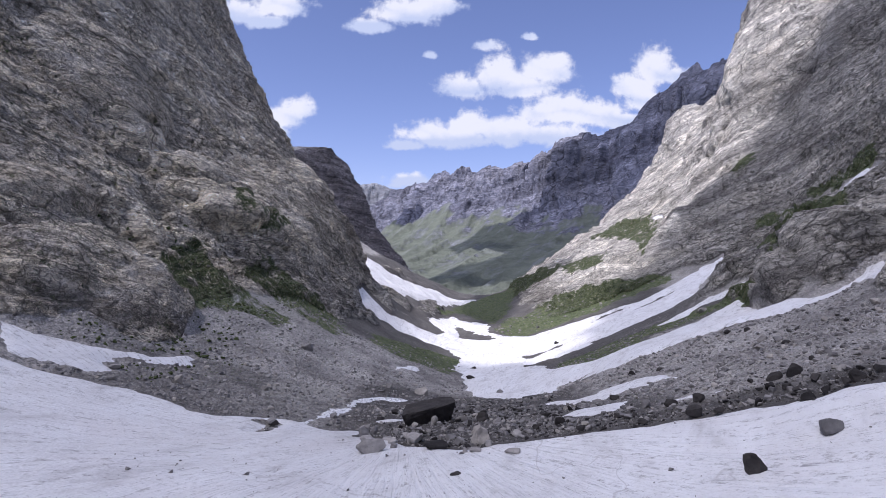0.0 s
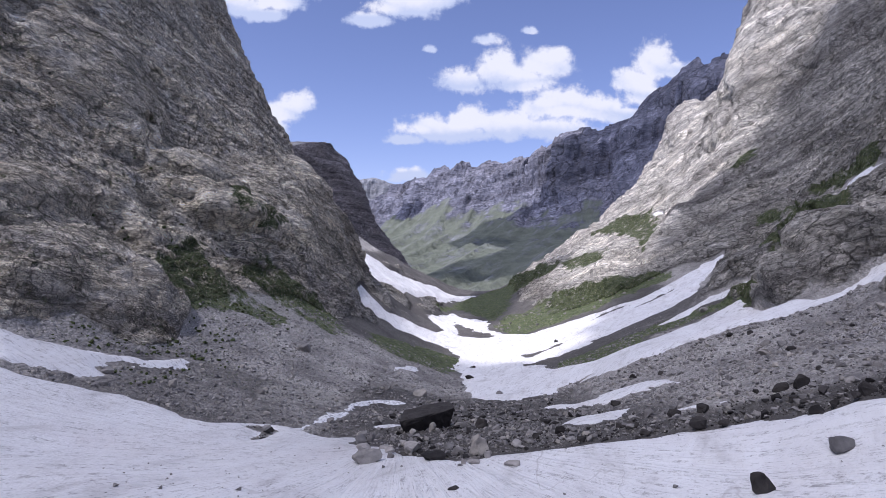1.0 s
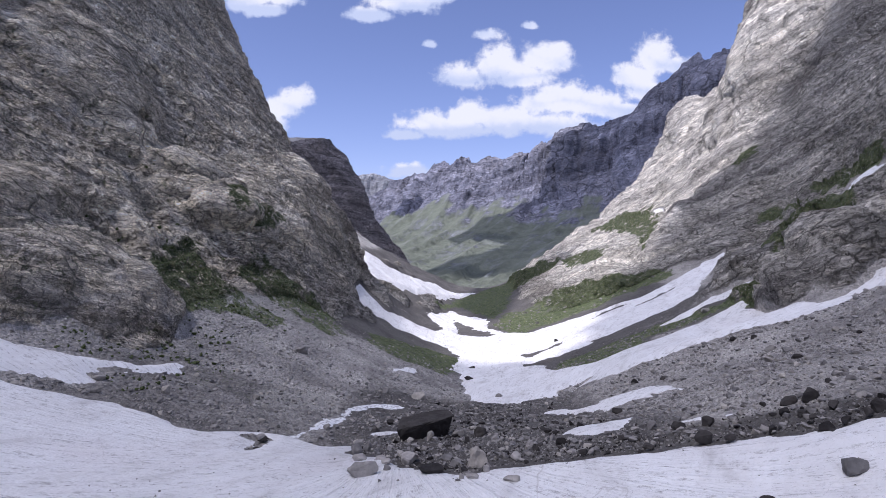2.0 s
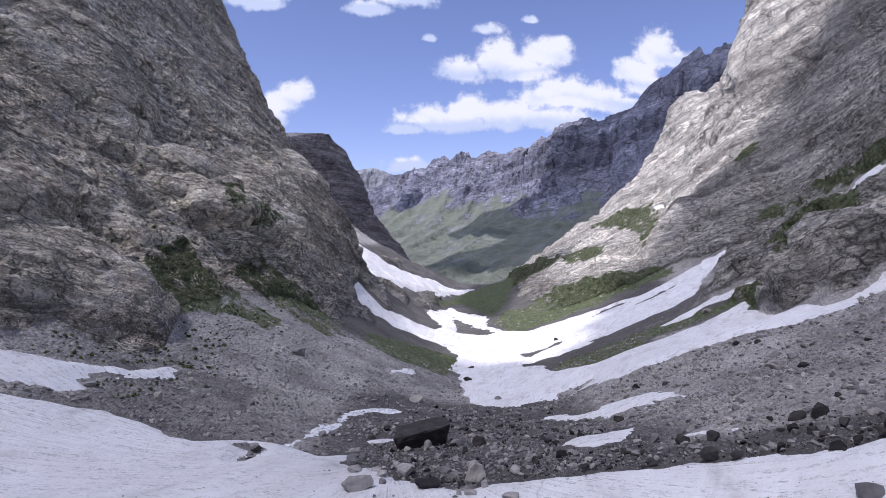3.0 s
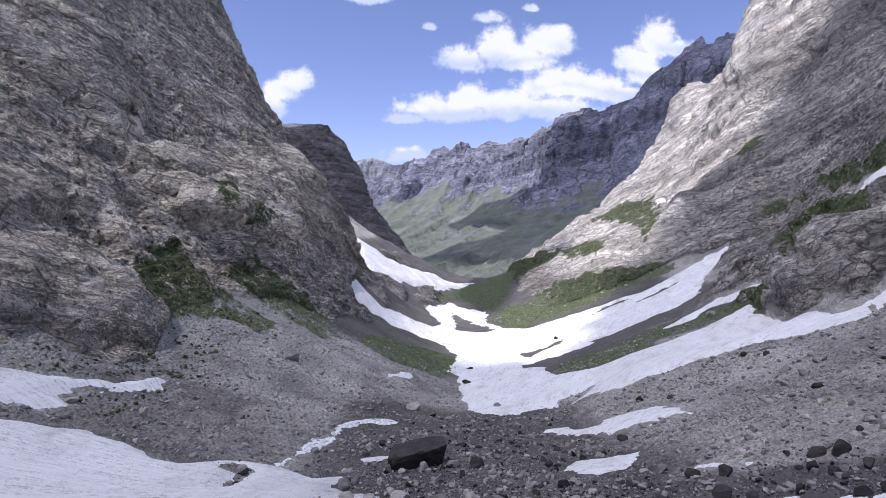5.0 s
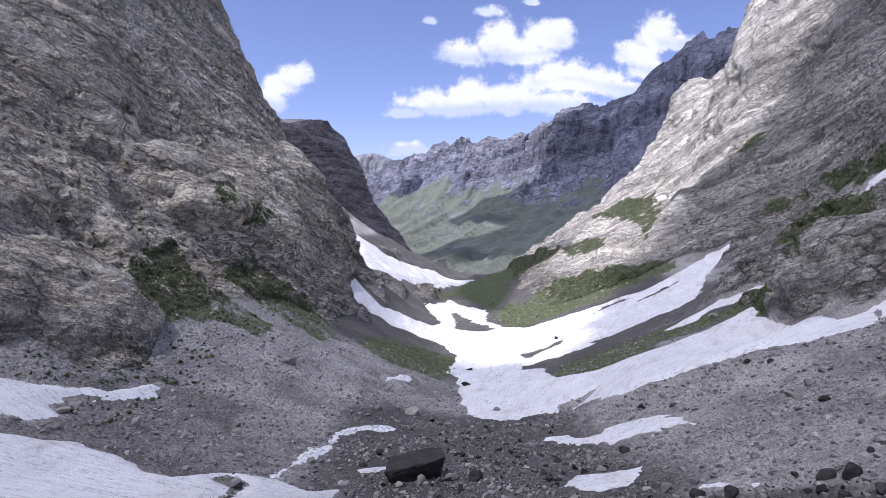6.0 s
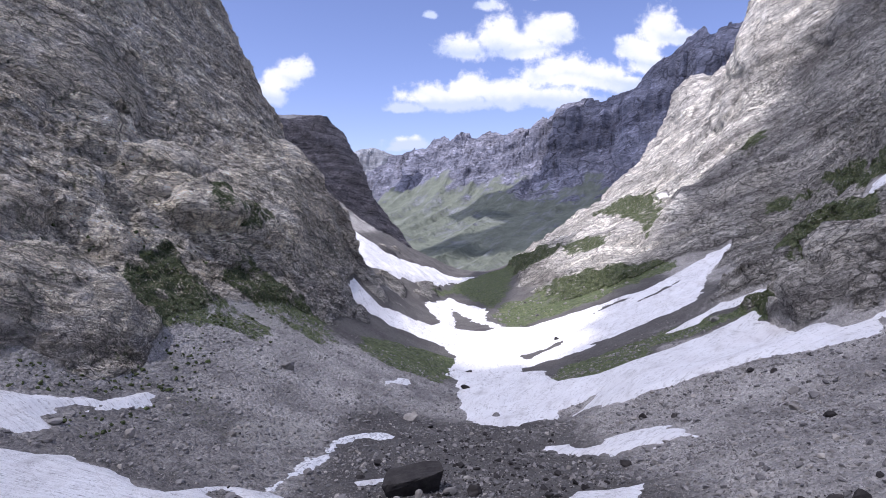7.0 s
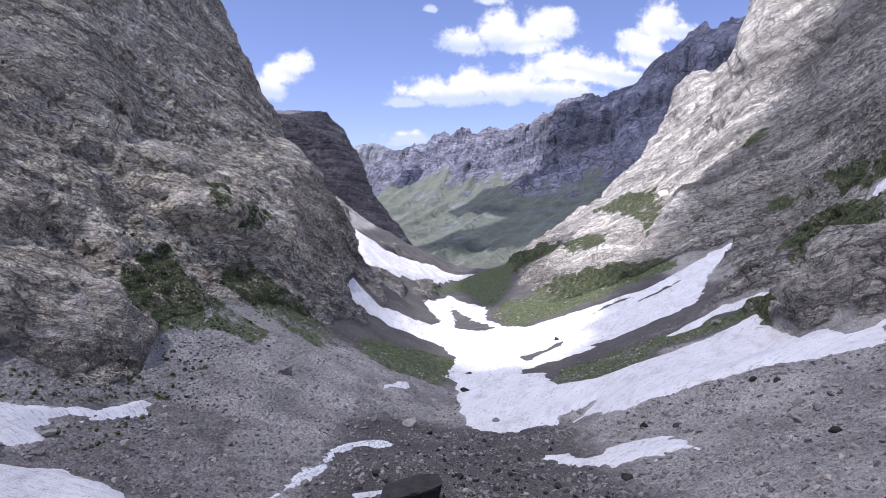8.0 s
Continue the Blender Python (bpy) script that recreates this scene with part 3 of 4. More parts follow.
SNOWS["upper"] = [(115.8, 170.1), (118.5, 176.5), (124.6, 184.5), (129.3, 180), (125.5, 169), (120.9, 160.3), (117.2, 162.6)]
SNOWS["east"] = [(97.2, 129.7), (92.6, 129.8), (85.2, 125), (73.2, 102.7), (73.5, 98.1)]
SNOWS["patch1"] = [(19.6, 116.5), (21.4, 107.4), (27.3, 101.9), (32.0, 98.6), (37.9, 97.3), (38.3, 101.5), (36.4, 106.1), (31.7, 109.5), (28.6, 109.9), (29.0, 106.6), (25.5, 108.7), (23.4, 114.3)]
SNOWS["patch3"] = [(-13.6, 165.6), (-7.3, 173.8), (-7.9, 168), (-13, 161.8)]
SNOWS["brook"] = [(-23.0, 93.5), (-22.2, 98.6), (-20.3, 105.3), (-18.5, 110.4), (-18.2, 116.5), (-15.2, 123.6), (-9.6, 127.5), (-6.6, 124.5), (-6.7, 121.8), (-13.3, 120.6), (-16.6, 116.1), (-16.6, 108.2), (-18.8, 102.8), (-20.4, 96.5), (-21.2, 92.2)]
SNOWS["tongue"] = [(182.7, 515.3), (187, 504.1), (181.5, 484.3), (177.5, 493.8)]
SNOWS["high"] = [(160.9, 609.8), (159.5, 587.4), (147.7, 592)]
SNOWS["gully"] = [(149, 343.4), (159.7, 343.8), (155.5, 340.3), (148.2, 340.1)]
TURFS["west"] = [(-68.8, 148.9), (-70.8, 168.0), (-68.2, 172.7), (-58.6, 166.7), (-50.1, 166.7), (-45.8, 168.0), (-45.5, 159.7), (-52.0, 157.1), (-59.4, 148.9), (-61.8, 138.7), (-65.8, 137.1)]
TURFS["west2"] = [(-58.7, 177.5), (-56.0, 185.9), (-50.1, 191.8), (-41.7, 192.6), (-35.2, 192.6), (-29.2, 180.2), (-33.3, 176.1), (-41.3, 177.1), (-49.2, 179.5), (-55.2, 177.4)]
TURFS["west3"] = [(-22.7, 201.8), (-15.6, 218.1), (-3.4, 226.8), (6.3, 228.5), (4.3, 208.2), (-0.9, 185.2), (-7.8, 183.8), (-14.4, 183.1), (-20.8, 188.1)]
TURFS["spur"] = [(30.0, 349.3), (40.6, 382.0), (55.2, 379.1), (81.5, 388.0), (99.1, 370.3), (125.2, 353.4), (129.6, 330.8), (126.4, 329.5), (100.6, 329.5), (72.5, 316.9), (51.0, 310.8), (35.0, 294.3)]
TURFS["spur2"] = [(11.9, 493.9), (36, 570), (93.4, 571.6), (98.0, 458.7), (82.3, 473.2), (57.6, 490.1), (46.3, 419.4), (32.0, 366.0), (22.4, 437.8)]
TURFS["spur3"] = [(144.4, 568.2), (161.0, 563.8), (185.0, 523.6), (165.2, 446.4), (144.7, 401.9), (131.0, 382.0), (133.4, 413.0), (149.9, 499.7)]
TURFS["wedge"] = [(32.0, 176.8), (42.2, 200.2), (57.1, 188.9), (72.6, 184.5), (87.3, 168.0), (84.5, 160.3), (78.0, 174.0), (69.5, 176.8), (60.3, 180.4), (51.6, 165.4), (40.9, 166.7), (32.3, 168.7)]
TURFS["band"] = [(107.5, 196), (111.4, 190), (113.9, 172.7), (114.7, 169.4), (111.5, 163), (103, 152), (98, 150), (99, 165), (103, 178)]
TURFS["ledge"] = [(198, 318), (195.6, 303.6), (190.6, 279.8), (131.5, 179.5), (129.3, 178.1), (129.4, 192.6), (186, 290)]
TURFS["ledge2"] = [(216.3, 427.7), (223.3, 417.8), (217.8, 406.6), (211.2, 406.6), (208.3, 417.8)]
TURFS["nook"] = [(-71.1, 196.1), (-67.9, 194.3), (-63.0, 193.8), (-67.2, 188.9)]
TURFS["nook2"] = [(-61.9, 194.1), (-59.5, 198.7), (-56.8, 210.1), (-58.7, 201.8)]
TURFS["brow"] = [(102.2, 475.1), (114.7, 455.2), (117.7, 416.2), (108.9, 398.7), (92.8, 417.8), (88.4, 444.7)]
TURFS["middle"] = [(181.6, 338.6), (189.1, 330.8), (189.5, 304.8), (186.6, 314.5), (178.5, 329.5)]
TURFS["flat"] = [(-6.0, 419.4), (10, 500), (23.6, 568.2), (36.3, 529.8), (25.5, 495.9), (4.7, 450.5)]
BARE["notch"] = [(25.8, 139.4), (28.4, 146.1), (36.9, 148.2), (34.9, 143.8), (31.8, 137.4), (28.3, 138.5)]
BARE["spit"] = [(30.4, 231.2), (38.6, 238.7), (50.6, 250.0), (48.4, 241.5), (32.4, 225.0)]
BARE["streak"] = [(84.8, 280.8), (101.2, 292.8), (118.2, 302.3), (116, 298), (103.9, 289.6)]
BARE["streak2"] = [(71.2, 288.7), (87.1, 296.3), (98.1, 298.5), (88.3, 301.6)]
BARE["streak3"] = [(50.5, 226.5), (62.2, 213.0), (77.1, 215.0), (88, 224), (96, 237), (98, 235), (88, 219), (78.9, 207.1), (62.7, 206.9), (52.3, 221.4)]
BARE["bar"] = [(-28.5, 87.8), (-27.5, 90.2), (-23.8, 87), (-24.8, 85.4)]
BARE["bar2"] = [(-26.1, 80.1), (-25.9, 83.5), (-24.1, 85.6), (-24.4, 81.4)]
BARE["stream"] = [(7.9, 394), (15, 340.9), (25.8, 306.5), (33.8, 304.5), (18.5, 293.7), (8.8, 297)]
BARE["bank"] = [(-56.7, 99.5), (-54.7, 102.4), (-52.1, 105.1), (-52.9, 101.7), (-55.2, 99)]
PALE_GROUND["chute"] = [(-70.1, 173.4), (-67.8, 174.6), (-60.5, 174.0), (-51.5, 176.1), (-41.3, 176.1), (-38.3, 172.0), (-42.8, 169.4), (-52.3, 169.0), (-62.5, 169.0)]
PALE_GROUND["fan"] = [(-34.3, 111.2), (-34.4, 117.9), (-27.0, 122.1), (-20.3, 122.1), (-18.9, 117.5), (-20.8, 112.1), (-28.9, 105.7), (-32.5, 107.0)]
SNOWS["patch4"] = [(16.3, 80.8), (18.2, 85.6), (21.2, 82.8), (26.4, 81.9), (24.1, 78.2), (21.3, 75.8), (18.7, 75.7), (16.4, 77.3)]
SNOWS["patch5"] = [(26.8, 69.7), (28.9, 69), (31.4, 65.7), (30.7, 65.4), (28.2, 67.4)]
SNOWS["patch6"] = [(-11.7, 98.3), (-6.5, 100), (-7.2, 97.7), (-10.5, 95.6)]
SNOWS["patch7"] = [(37.7, 60), (40.4, 59), (39.8, 58.3), (37.8, 59.1)]


def inside(poly, x, y):
    """Signed distance to an outline in plan: positive inside."""
    x, y = np.asarray(x, float), np.asarray(y, float)
    best, odd = np.full(x.shape, 1e9), np.zeros(x.shape, bool)
    for (ax, ay), (bx, by) in zip(poly, poly[1:] + poly[:1]):
        ex, ey = bx - ax, by - ay
        t = np.clip(((x - ax) * ex + (y - ay) * ey) / max(ex * ex + ey * ey, 1e-9), 0, 1)
        best = np.minimum(best, np.hypot(x - ax - t * ex, y - ay - t * ey))
        if ey != 0:
            odd ^= ((ay > y) != (by > y)) & (x < ex * (y - ay) / ey + ax)
    return np.where(odd, best, -best)


def around(poly, x, y, margin):
    """Which places lie in an outline's box, with a margin."""
    p = np.array(poly)
    (x0, y0), (x1, y1) = p.min(axis=0) - margin, p.max(axis=0) + margin
    return (x > x0) & (x < x1) & (y > y0) & (y < y1)


def sheet(name, grid, material, marks=None, keep=None):
    """A mesh from a lattice of points (rows, columns, 3), with marks on its points; keep: which points must stay."""
    rows, cols = grid.shape[:2]
    idx = np.arange(rows * cols).reshape(rows, cols)
    quads = np.stack([idx[:-1, :-1], idx[:-1, 1:], idx[1:, 1:], idx[1:, :-1]], -1).reshape(-1, 4)
    points = grid.reshape(-1, 3)
    if keep is not None:
        k = keep.reshape(-1)
        quads = quads[k[quads].any(axis=1)]
        used = np.unique(quads)
        back = np.zeros(len(points), int)
        back[used] = np.arange(len(used))
        quads, points = back[quads], points[used]
        marks = {n: v.reshape(-1)[used] for n, v in (marks or {}).items()}
    mesh = bpy.data.meshes.new(name)
    mesh.vertices.add(len(points)), mesh.loops.add(quads.size), mesh.polygons.add(len(quads))
    mesh.vertices.foreach_set("co", points.astype(np.float32).ravel())
    mesh.loops.foreach_set("vertex_index", quads.astype(np.int32).ravel())
    mesh.polygons.foreach_set("loop_start", np.arange(0, quads.size, 4, dtype=np.int32))
    mesh.polygons.foreach_set("use_smooth", np.ones(len(quads), bool))
    for n, v in (marks or {}).items():
        a = mesh.attributes.new(n, "FLOAT", "POINT")
        a.data.foreach_set("value", v.astype(np.float32).ravel())
    mesh.materials.append(material)
    mesh.update(calc_edges=True)
    return new(name, mesh)


def normals(grid):
    dv, du = np.gradient(grid, axis=0), np.gradient(grid, axis=1)
    n = np.cross(du, dv)
    n /= np.maximum(np.linalg.norm(n, axis=2, keepdims=True), 1e-9)
    return np.where(n[..., 2:] < 0, -n, n)


# ---------------------------------------------------------------- the valley itself
def snow_depth(x, y):
    """How deep inside any snow a place lies, in metres."""
    best = np.full(np.shape(x), -50.0)
    for poly in SNOWS.values():
        close = around(poly, x, y, 6)
        best[close] = np.maximum(best[close], inside(poly, x[close], y[close]))
    for poly in BARE.values():
        close = around(poly, x, y, 6)
        best[close] = np.minimum(best[close], -inside(poly, x[close], y[close]))
    return best


# bosses and hollows of the walls: place, reach along, above and below, metres outwards
BOSSES = [(-64, 184, 26, 14, 9, 4.5, 7.5), (-85, 201, 42, 14, 6, 5, 4.5), (-73, 183, 34, 11, 5, 3.5, 3.5), (-79, 125, 28, 15, 8, 6, 4), (-68, 119, 13, 21, 8, 14, 2.5),
          (-62, 134, 8, 10, 6, 9, 2.5), (-98, 194, 55.5, 2.4, 2, 2, -6), (-105, 180, 62, 1.6, 1.6, 1.6, -4), (-57, 195, 37, 4.5, 4, 5, -4.5), (-53, 188, 25, 2.2, 1.2, 1, -4),
          (-70, 162, 16, 8, 9, 9, -2.5), (-80, 166, 29, 6, 14, 10, -4.5), (-90, 176, 42, 6, 14, 9, -3.5), (-79, 142, 21, 8, 12, 10, -3.5),
          (-75, 108, 13, 8, 7, 8, 3), (-45, 253, 9, 10, 10, 10, 2), (-107, 192, 69, 24, 24, 22, 5), (-102, 221, 71, 12, 12, 12, -4),
          (-103, 351, 98, 22, 14, 13, -6), (-66, 296, 50, 15, 14, 13, 4.5)]
BOSSES += [(91, 142, 12, 12, 9, 12, 5), (98, 143, 19, 12, 9, 12, 5), (87, 147, 6, 8, 6, 8, 3), (83, 156, 1, 6, 4, 6, 2), (84, 136, 18, 8, 6, 6, 2.5), (99, 168, 16, 8, 8, 8, -3),
           (257, 631, 143, 25, 25, 25, 8), (248, 458, 165, 35, 35, 35, 9), (272, 415, 167, 30, 30, 30, 7), (228, 490, 112, 18, 22, 22, 6), (133, 426, 16, 14, 10, 10, 4),
           (137, 380, 13, 14, 8, 10, 4), (94, 417, -4, 12, 6, 8, 3), (112, 430, 6, 10, 5, 6, 3)]


def dome(x, y, z, boss):
    """How far a place lies within a boss: 1 at its heart, 0 outside."""
    bx, by, bz, r, up, down, _ = boss
    far = np.zeros(np.shape(x))
    close = (np.abs(x - bx) < 1.6 * r) & (np.abs(y - by) < 1.6 * r) & (z > bz - 1.6 * down) & (z < bz + 1.6 * up)
    if close.any():
        cx, cy, cz = x[close], y[close], z[close]
        d = ((cx - bx) / r) ** 2 + ((cy - by) / r) ** 2 + ((cz - bz) / np.where(cz > bz, up, down)) ** 2
        far[close] = np.clip(1.15 - d * (1 + 0.7 * fbm(cx, cy, cz, 0.7 * r, 3)), 0, 1)
    return far


def slabs(x, y, z):
    """Sound, ice-smoothed rock: 1 on the bosses."""
    best = np.zeros(np.shape(x))
    for boss in BOSSES:
        if boss[-1] >= 2.5:
            best = np.maximum(best, step(0, 0.35, dome(x, y, z, boss)))
    return best


def blocks(x, y, z, thick, wide):
    """Offsets of jointed beds, block by block, -1 to 1: each bed split along the strike, its joints out of line with the next bed's."""
    wx, wz = 0.35 * wide * fbm(x, y, z, 3 * wide, 2), 0.8 * thick * fbm(x, y, z + 70, 4 * thick, 2)
    i = np.floor((z + 0.45 * y + 0.12 * x + wz) / thick).astype(int)
    shift = (i * 7919 % 97) / 97.0
    j = np.floor((y - 0.4 * z + wx) / wide + shift).astype(int)
    k = np.floor((x + 0.3 * z - wx) / wide + 2 * shift).astype(int)
    return (_perm[(_perm[(_perm[i & 255] + j) & 255] + k) & 255] / 127.5) - 1.0


def crag(x, y, z, sound):
    """Relief of the bare rock, in metres outwards."""
    size = np.clip(y / 220, 0.75, 2.4) * np.where(x > 70, 1.3, 1.0)
    # beds that dip down the valley, worn back into ledges, and joints across them
    b = z + 0.45 * y + 0.12 * x + 5 * fbm(x, y, z, 45, 3)
    t1, t2 = (b / (7.5 * 1.0)) % 1.0, (b / 2.6 + 0.3) % 1.0
    ledge = 1.3 * (t1 * t1 - 0.4) * step(-0.25, 0.3, fbm(x, y, z + 50, 30, 2)) + 0.55 * (t2 * t2 - 0.4) * step(-0.3, 0.2, fbm(x, y, z + 90, 14, 2))
    big = size * (3.0 * ridged(x, y, z * 0.6, 48, 3) + 1.3 * np.minimum(size, 1.2) / size * ridged(x + 40, y * 0.8, z * 0.7, 15, 3))
    t3 = (b / 21.0 + 0.2) % 1.0
    ledge = ledge + np.where(x > 70, 1.8, 1.2) * (t3 ** 3 - 0.25) * step(-0.3, 0.1, fbm(x, y, z + 130, 55, 2))
    small = 0.7 * ridged(x * 0.8, y * 0.8, z * 1.5, 6.0, 2, 0.5)
    near = step(430, 330, y)
    jointed = 0.5 * blocks(x, y, z, 3.2, 5.5) + 0.6 * blocks(x, y, z + 31, 6.5, 10.0)
    jointed = jointed * np.where((x > 70) & (y < 230), 1.9, 1.0)
    far = 0.6 * blocks(x, y, z, 11, 16)
    ledge = ledge * np.where(x > 70, 0.35 + 0.65 * near, 1.0)
    small = small * np.where(x > 70, 0.5 + 0.5 * near, 1.0)
    far = far * np.where(x > 70, 0.0, 1.0)
    # upright pillars and chimneys of the high eastern cliff
    run = y - 0.7 * x + 6 * fbm(x, y, z, 40, 2)
    pillars = (4.0 * ridged(run, 0 * run, 0.14 * z, 34, 3, 0.55) - 1.5) * step(380, 460, y) * step(170, 205, x) * step(60, 85, z)
    rough = big + size * ledge + small + (near * jointed + (1 - near) * far) * step(-0.4, 0.15, fbm(x, y, z + 20, 22, 2))
    total = rough * (1 - 0.4 * sound) + pillars
    for boss in BOSSES:
        d = dome(x, y, z, boss)
        total = total + boss[-1] * d * (2 - d)
    return total


def build_valley():
    ys = [-270.0]
    while ys[-1] < 1290:
        y = ys[-1]
        ys.append(y + (14 if y < -20 else 3.0 if y < 36 else max(0.42, 0.0039 * y)))
    ys = np.array(ys)
    cages = pchip(KNOTS, CAGE, ys)
    rows, wide, side = [], 800, 24
    for y, c in zip(ys, cages):
        fine = np.linspace(c[0, 0], c[-1, 0], 2400)
        z = pchip(c[:, 0], c[:, 1], fine)
        run = np.concatenate([[0], np.cumsum(np.hypot(np.diff(fine), np.diff(z)))])
        reach = 0.80 * max(y, 30) + 14
        a, b = np.interp([-reach, reach], fine, run)
        a, b = max(a, run[-1] * 0.03), min(b, run[-1] * 0.97)
        s = np.concatenate([np.linspace(0, a, side, endpoint=False), np.linspace(a, b, wide), np.linspace(b, run[-1], side + 1)[1:]])
        x = np.interp(s, run, fine)
        rows.append(np.stack([x, np.full_like(x, y), np.interp(x, fine, z)], -1))
    grid = np.array(rows)
    x, y, z = grid[..., 0], grid[..., 1], grid[..., 2]
    rock, deep = rockiness(x, y), snow_depth(x, y)
    rock = rock * (1 - step(-2.5, 0.5, deep))
    n, sound = normals(grid), slabs(x, y, z)
    relief, bare = np.zeros_like(x), rock > 0.01
    relief[bare] = rock[bare] * crag(x[bare], y[bare], z[bare], sound[bare])
    out = grid + n * relief[..., None]
    out[..., 2] += (1 - rock) * rubble(x, y) - 0.5 * step(0, 3, deep)
    grass = np.zeros_like(x)
    ragged = 1.2 * fbm(x, y, 0 * x, 6, 3)
    for poly in TURFS.values():
        near = around(poly, x, y, 14)
        gx, gy = x[near], y[near]
        wide = np.where((gx < 0) | (gy < 230), 2.5, 0.5)
        grass[near] = np.maximum(grass[near], step(-1, 1, (inside(poly, gx, gy) + wide) / np.clip(gy / 90, 1, 5) + ragged[near]))
    # wet, dark rubble along the brook and below the eastern snow edge
    dark = 0.85 * step(34, 14, np.abs(x - 2 - 0.02 * y)) * step(64, 72, y) * step(165, 130, y)
    dark = np.maximum(dark, 0.5 * step(-66, -52, x) * step(-12, -22, x) * step(132, 118, y))
    dark = np.maximum(dark, 0.72 * step(170, 200, y) * step(720, 640, y) * step(-75, -55, x) * step(135, 110, x))
    dark = np.maximum(dark, 0.9 * step(-7, -2.5, inside(SNOWS["near"], x, y)) * step(-2, 8, x))
    dark = np.maximum(dark, step(-8, -1, inside(TURFS["wedge"], x, y) + 2 * fbm(x, y, 0 * x, 9, 2)))
    tufts = step(-22, -40, x) * step(320, 220, y) * step(92, 104, y) * (0.45 + 0.35 * rock) + 0.5 * step(90, 130, x) * step(400, 300, y)
    pale = np.zeros_like(x)
    for poly in PALE_GROUND.values():
        near = around(poly, x, y, 5)
        pale[near] = np.maximum(pale[near], step(-0.8, 0.8, inside(poly, x[near], y[near]) + 1.0 * fbm(x[near], y[near], 0 * x[near], 4, 2)))
    mottle = np.where((x < 40) | (y > 480), 1.0, 0.78 + 0.22 * step(-0.3, 0.15, fbm(x, y, 0 * x + 8, np.clip(y / 14, 8, 24), 3)))
    mottle = mottle * np.where(x < -20, 0.7 + 0.3 * step(-0.2, 0.1, fbm(x, y, z + 8, 7, 3)), 1.0)
    grass *= (1 - pale) * mottle
    # peak beyond the western wall toned darker and slightly violet
    dark_peak = step(640, 760, y) * step(20, -40, x)
    # sunlight put into the colour: eastern cliff and spur, not the shaded slope beside
    sunlit_faces = np.where(x > 165, step(405, 450, y + 30 * fbm(x, y, z, 45, 3)), step(330, 380, y + 30 * fbm(x, y, z, 45, 3)))
    # the dim western wall is brightened in its colour too
    white = sunlit_faces * step(70, 100, x) + 0.9 * step(-35, -60, x) * step(520, 420, y)
    ob = sheet("ground", out, LAND, dict(rock=rock, grass=grass, dark=dark, tufts=tufts, pale=pale, white=white, dark_peak=dark_peak, slab=sound, warm_tone=step(-30, -50, x) * step(640, 500, y)))
    soft = (rock[:-1, :-1] < 0.45).ravel()
    ob.data.polygons.foreach_set("use_smooth", soft)
    return tagged(ob, "grey limestone valley with crags, scree and thin green turf", "valley", kind="structure")


def build_snow(name, label, poly, cell, depth, near=0.0, material=SNOW):
    xs, ys = [p[0] for p in poly], [p[1] for p in poly]
    gx = np.arange(max(min(xs), -95) - 2, min(max(xs), 200) + 2, cell)
    gy = np.arange(max(min(ys), near) - 2, max(ys) + 2, cell)
    x, y = np.meshgrid(gx, gy)
    wob = np.clip(y / 110, 0.5, 3.5)
    d = inside(poly, x, y)
    for gap in BARE.values():
        d = np.minimum(d, -inside(gap, x, y))
    d = d + wob * (1.1 * fbm(x, y, 0 * x, 6, 4, 0.6))
    if material is BROOK:
        d = d - 0.3 + 0.8 * fbm(x, y, 0 * x + 6, 1.6, 3, 0.6)
    z = base_height(x, y) + 0.8 * np.clip(y / 150, 0.6, 2.5) * fbm(x, y, 0 * x, 14, 2) + np.clip(0.30 * d, -2.0, depth)
    z += 0.07 * fbm(x, y * 0.6, 0 * x, 2.2, 2) + 0.35 * fbm(x, y, 0 * x, 25, 2) * step(0, 6, d)
    ob = sheet(name, np.stack([x, y, z], -1), material, {}, d > -2.5)
    return tagged(ob, label, name.split("_")[0] if material is SNOW else "brook", kind="structure")


build_valley()
build_snow("snowfield", "grey-white sun-cupped old snowfield strewn with grit", SNOWS["near"], 0.35, 0.55, -30)
build_snow("snow_bank", "dirty white snow bank below the rock wall", SNOWS["bank"], 0.4, 0.5)
build_snow("snow_slope", "bright white snow tongue on the far scree slope", SNOWS["slope"], 1.3, 1.2)
build_snow("snow_basin", "white snow filling the valley floor and side gullies", SNOWS["basin"], 0.75, 0.8)
for k in SNOWS:
    if k not in ("near", "bank", "slope", "basin", "brook"):
        build_snow("snow_patch", "small leftover white snow patch among the stones", SNOWS[k], 0.3 if SNOWS[k][0][1] < 140 else 0.9, 0.45)
build_snow("meltwater_brook", "white foaming meltwater brook among grey stones", SNOWS["brook"], 0.25, 0.30, 0.0, BROOK)


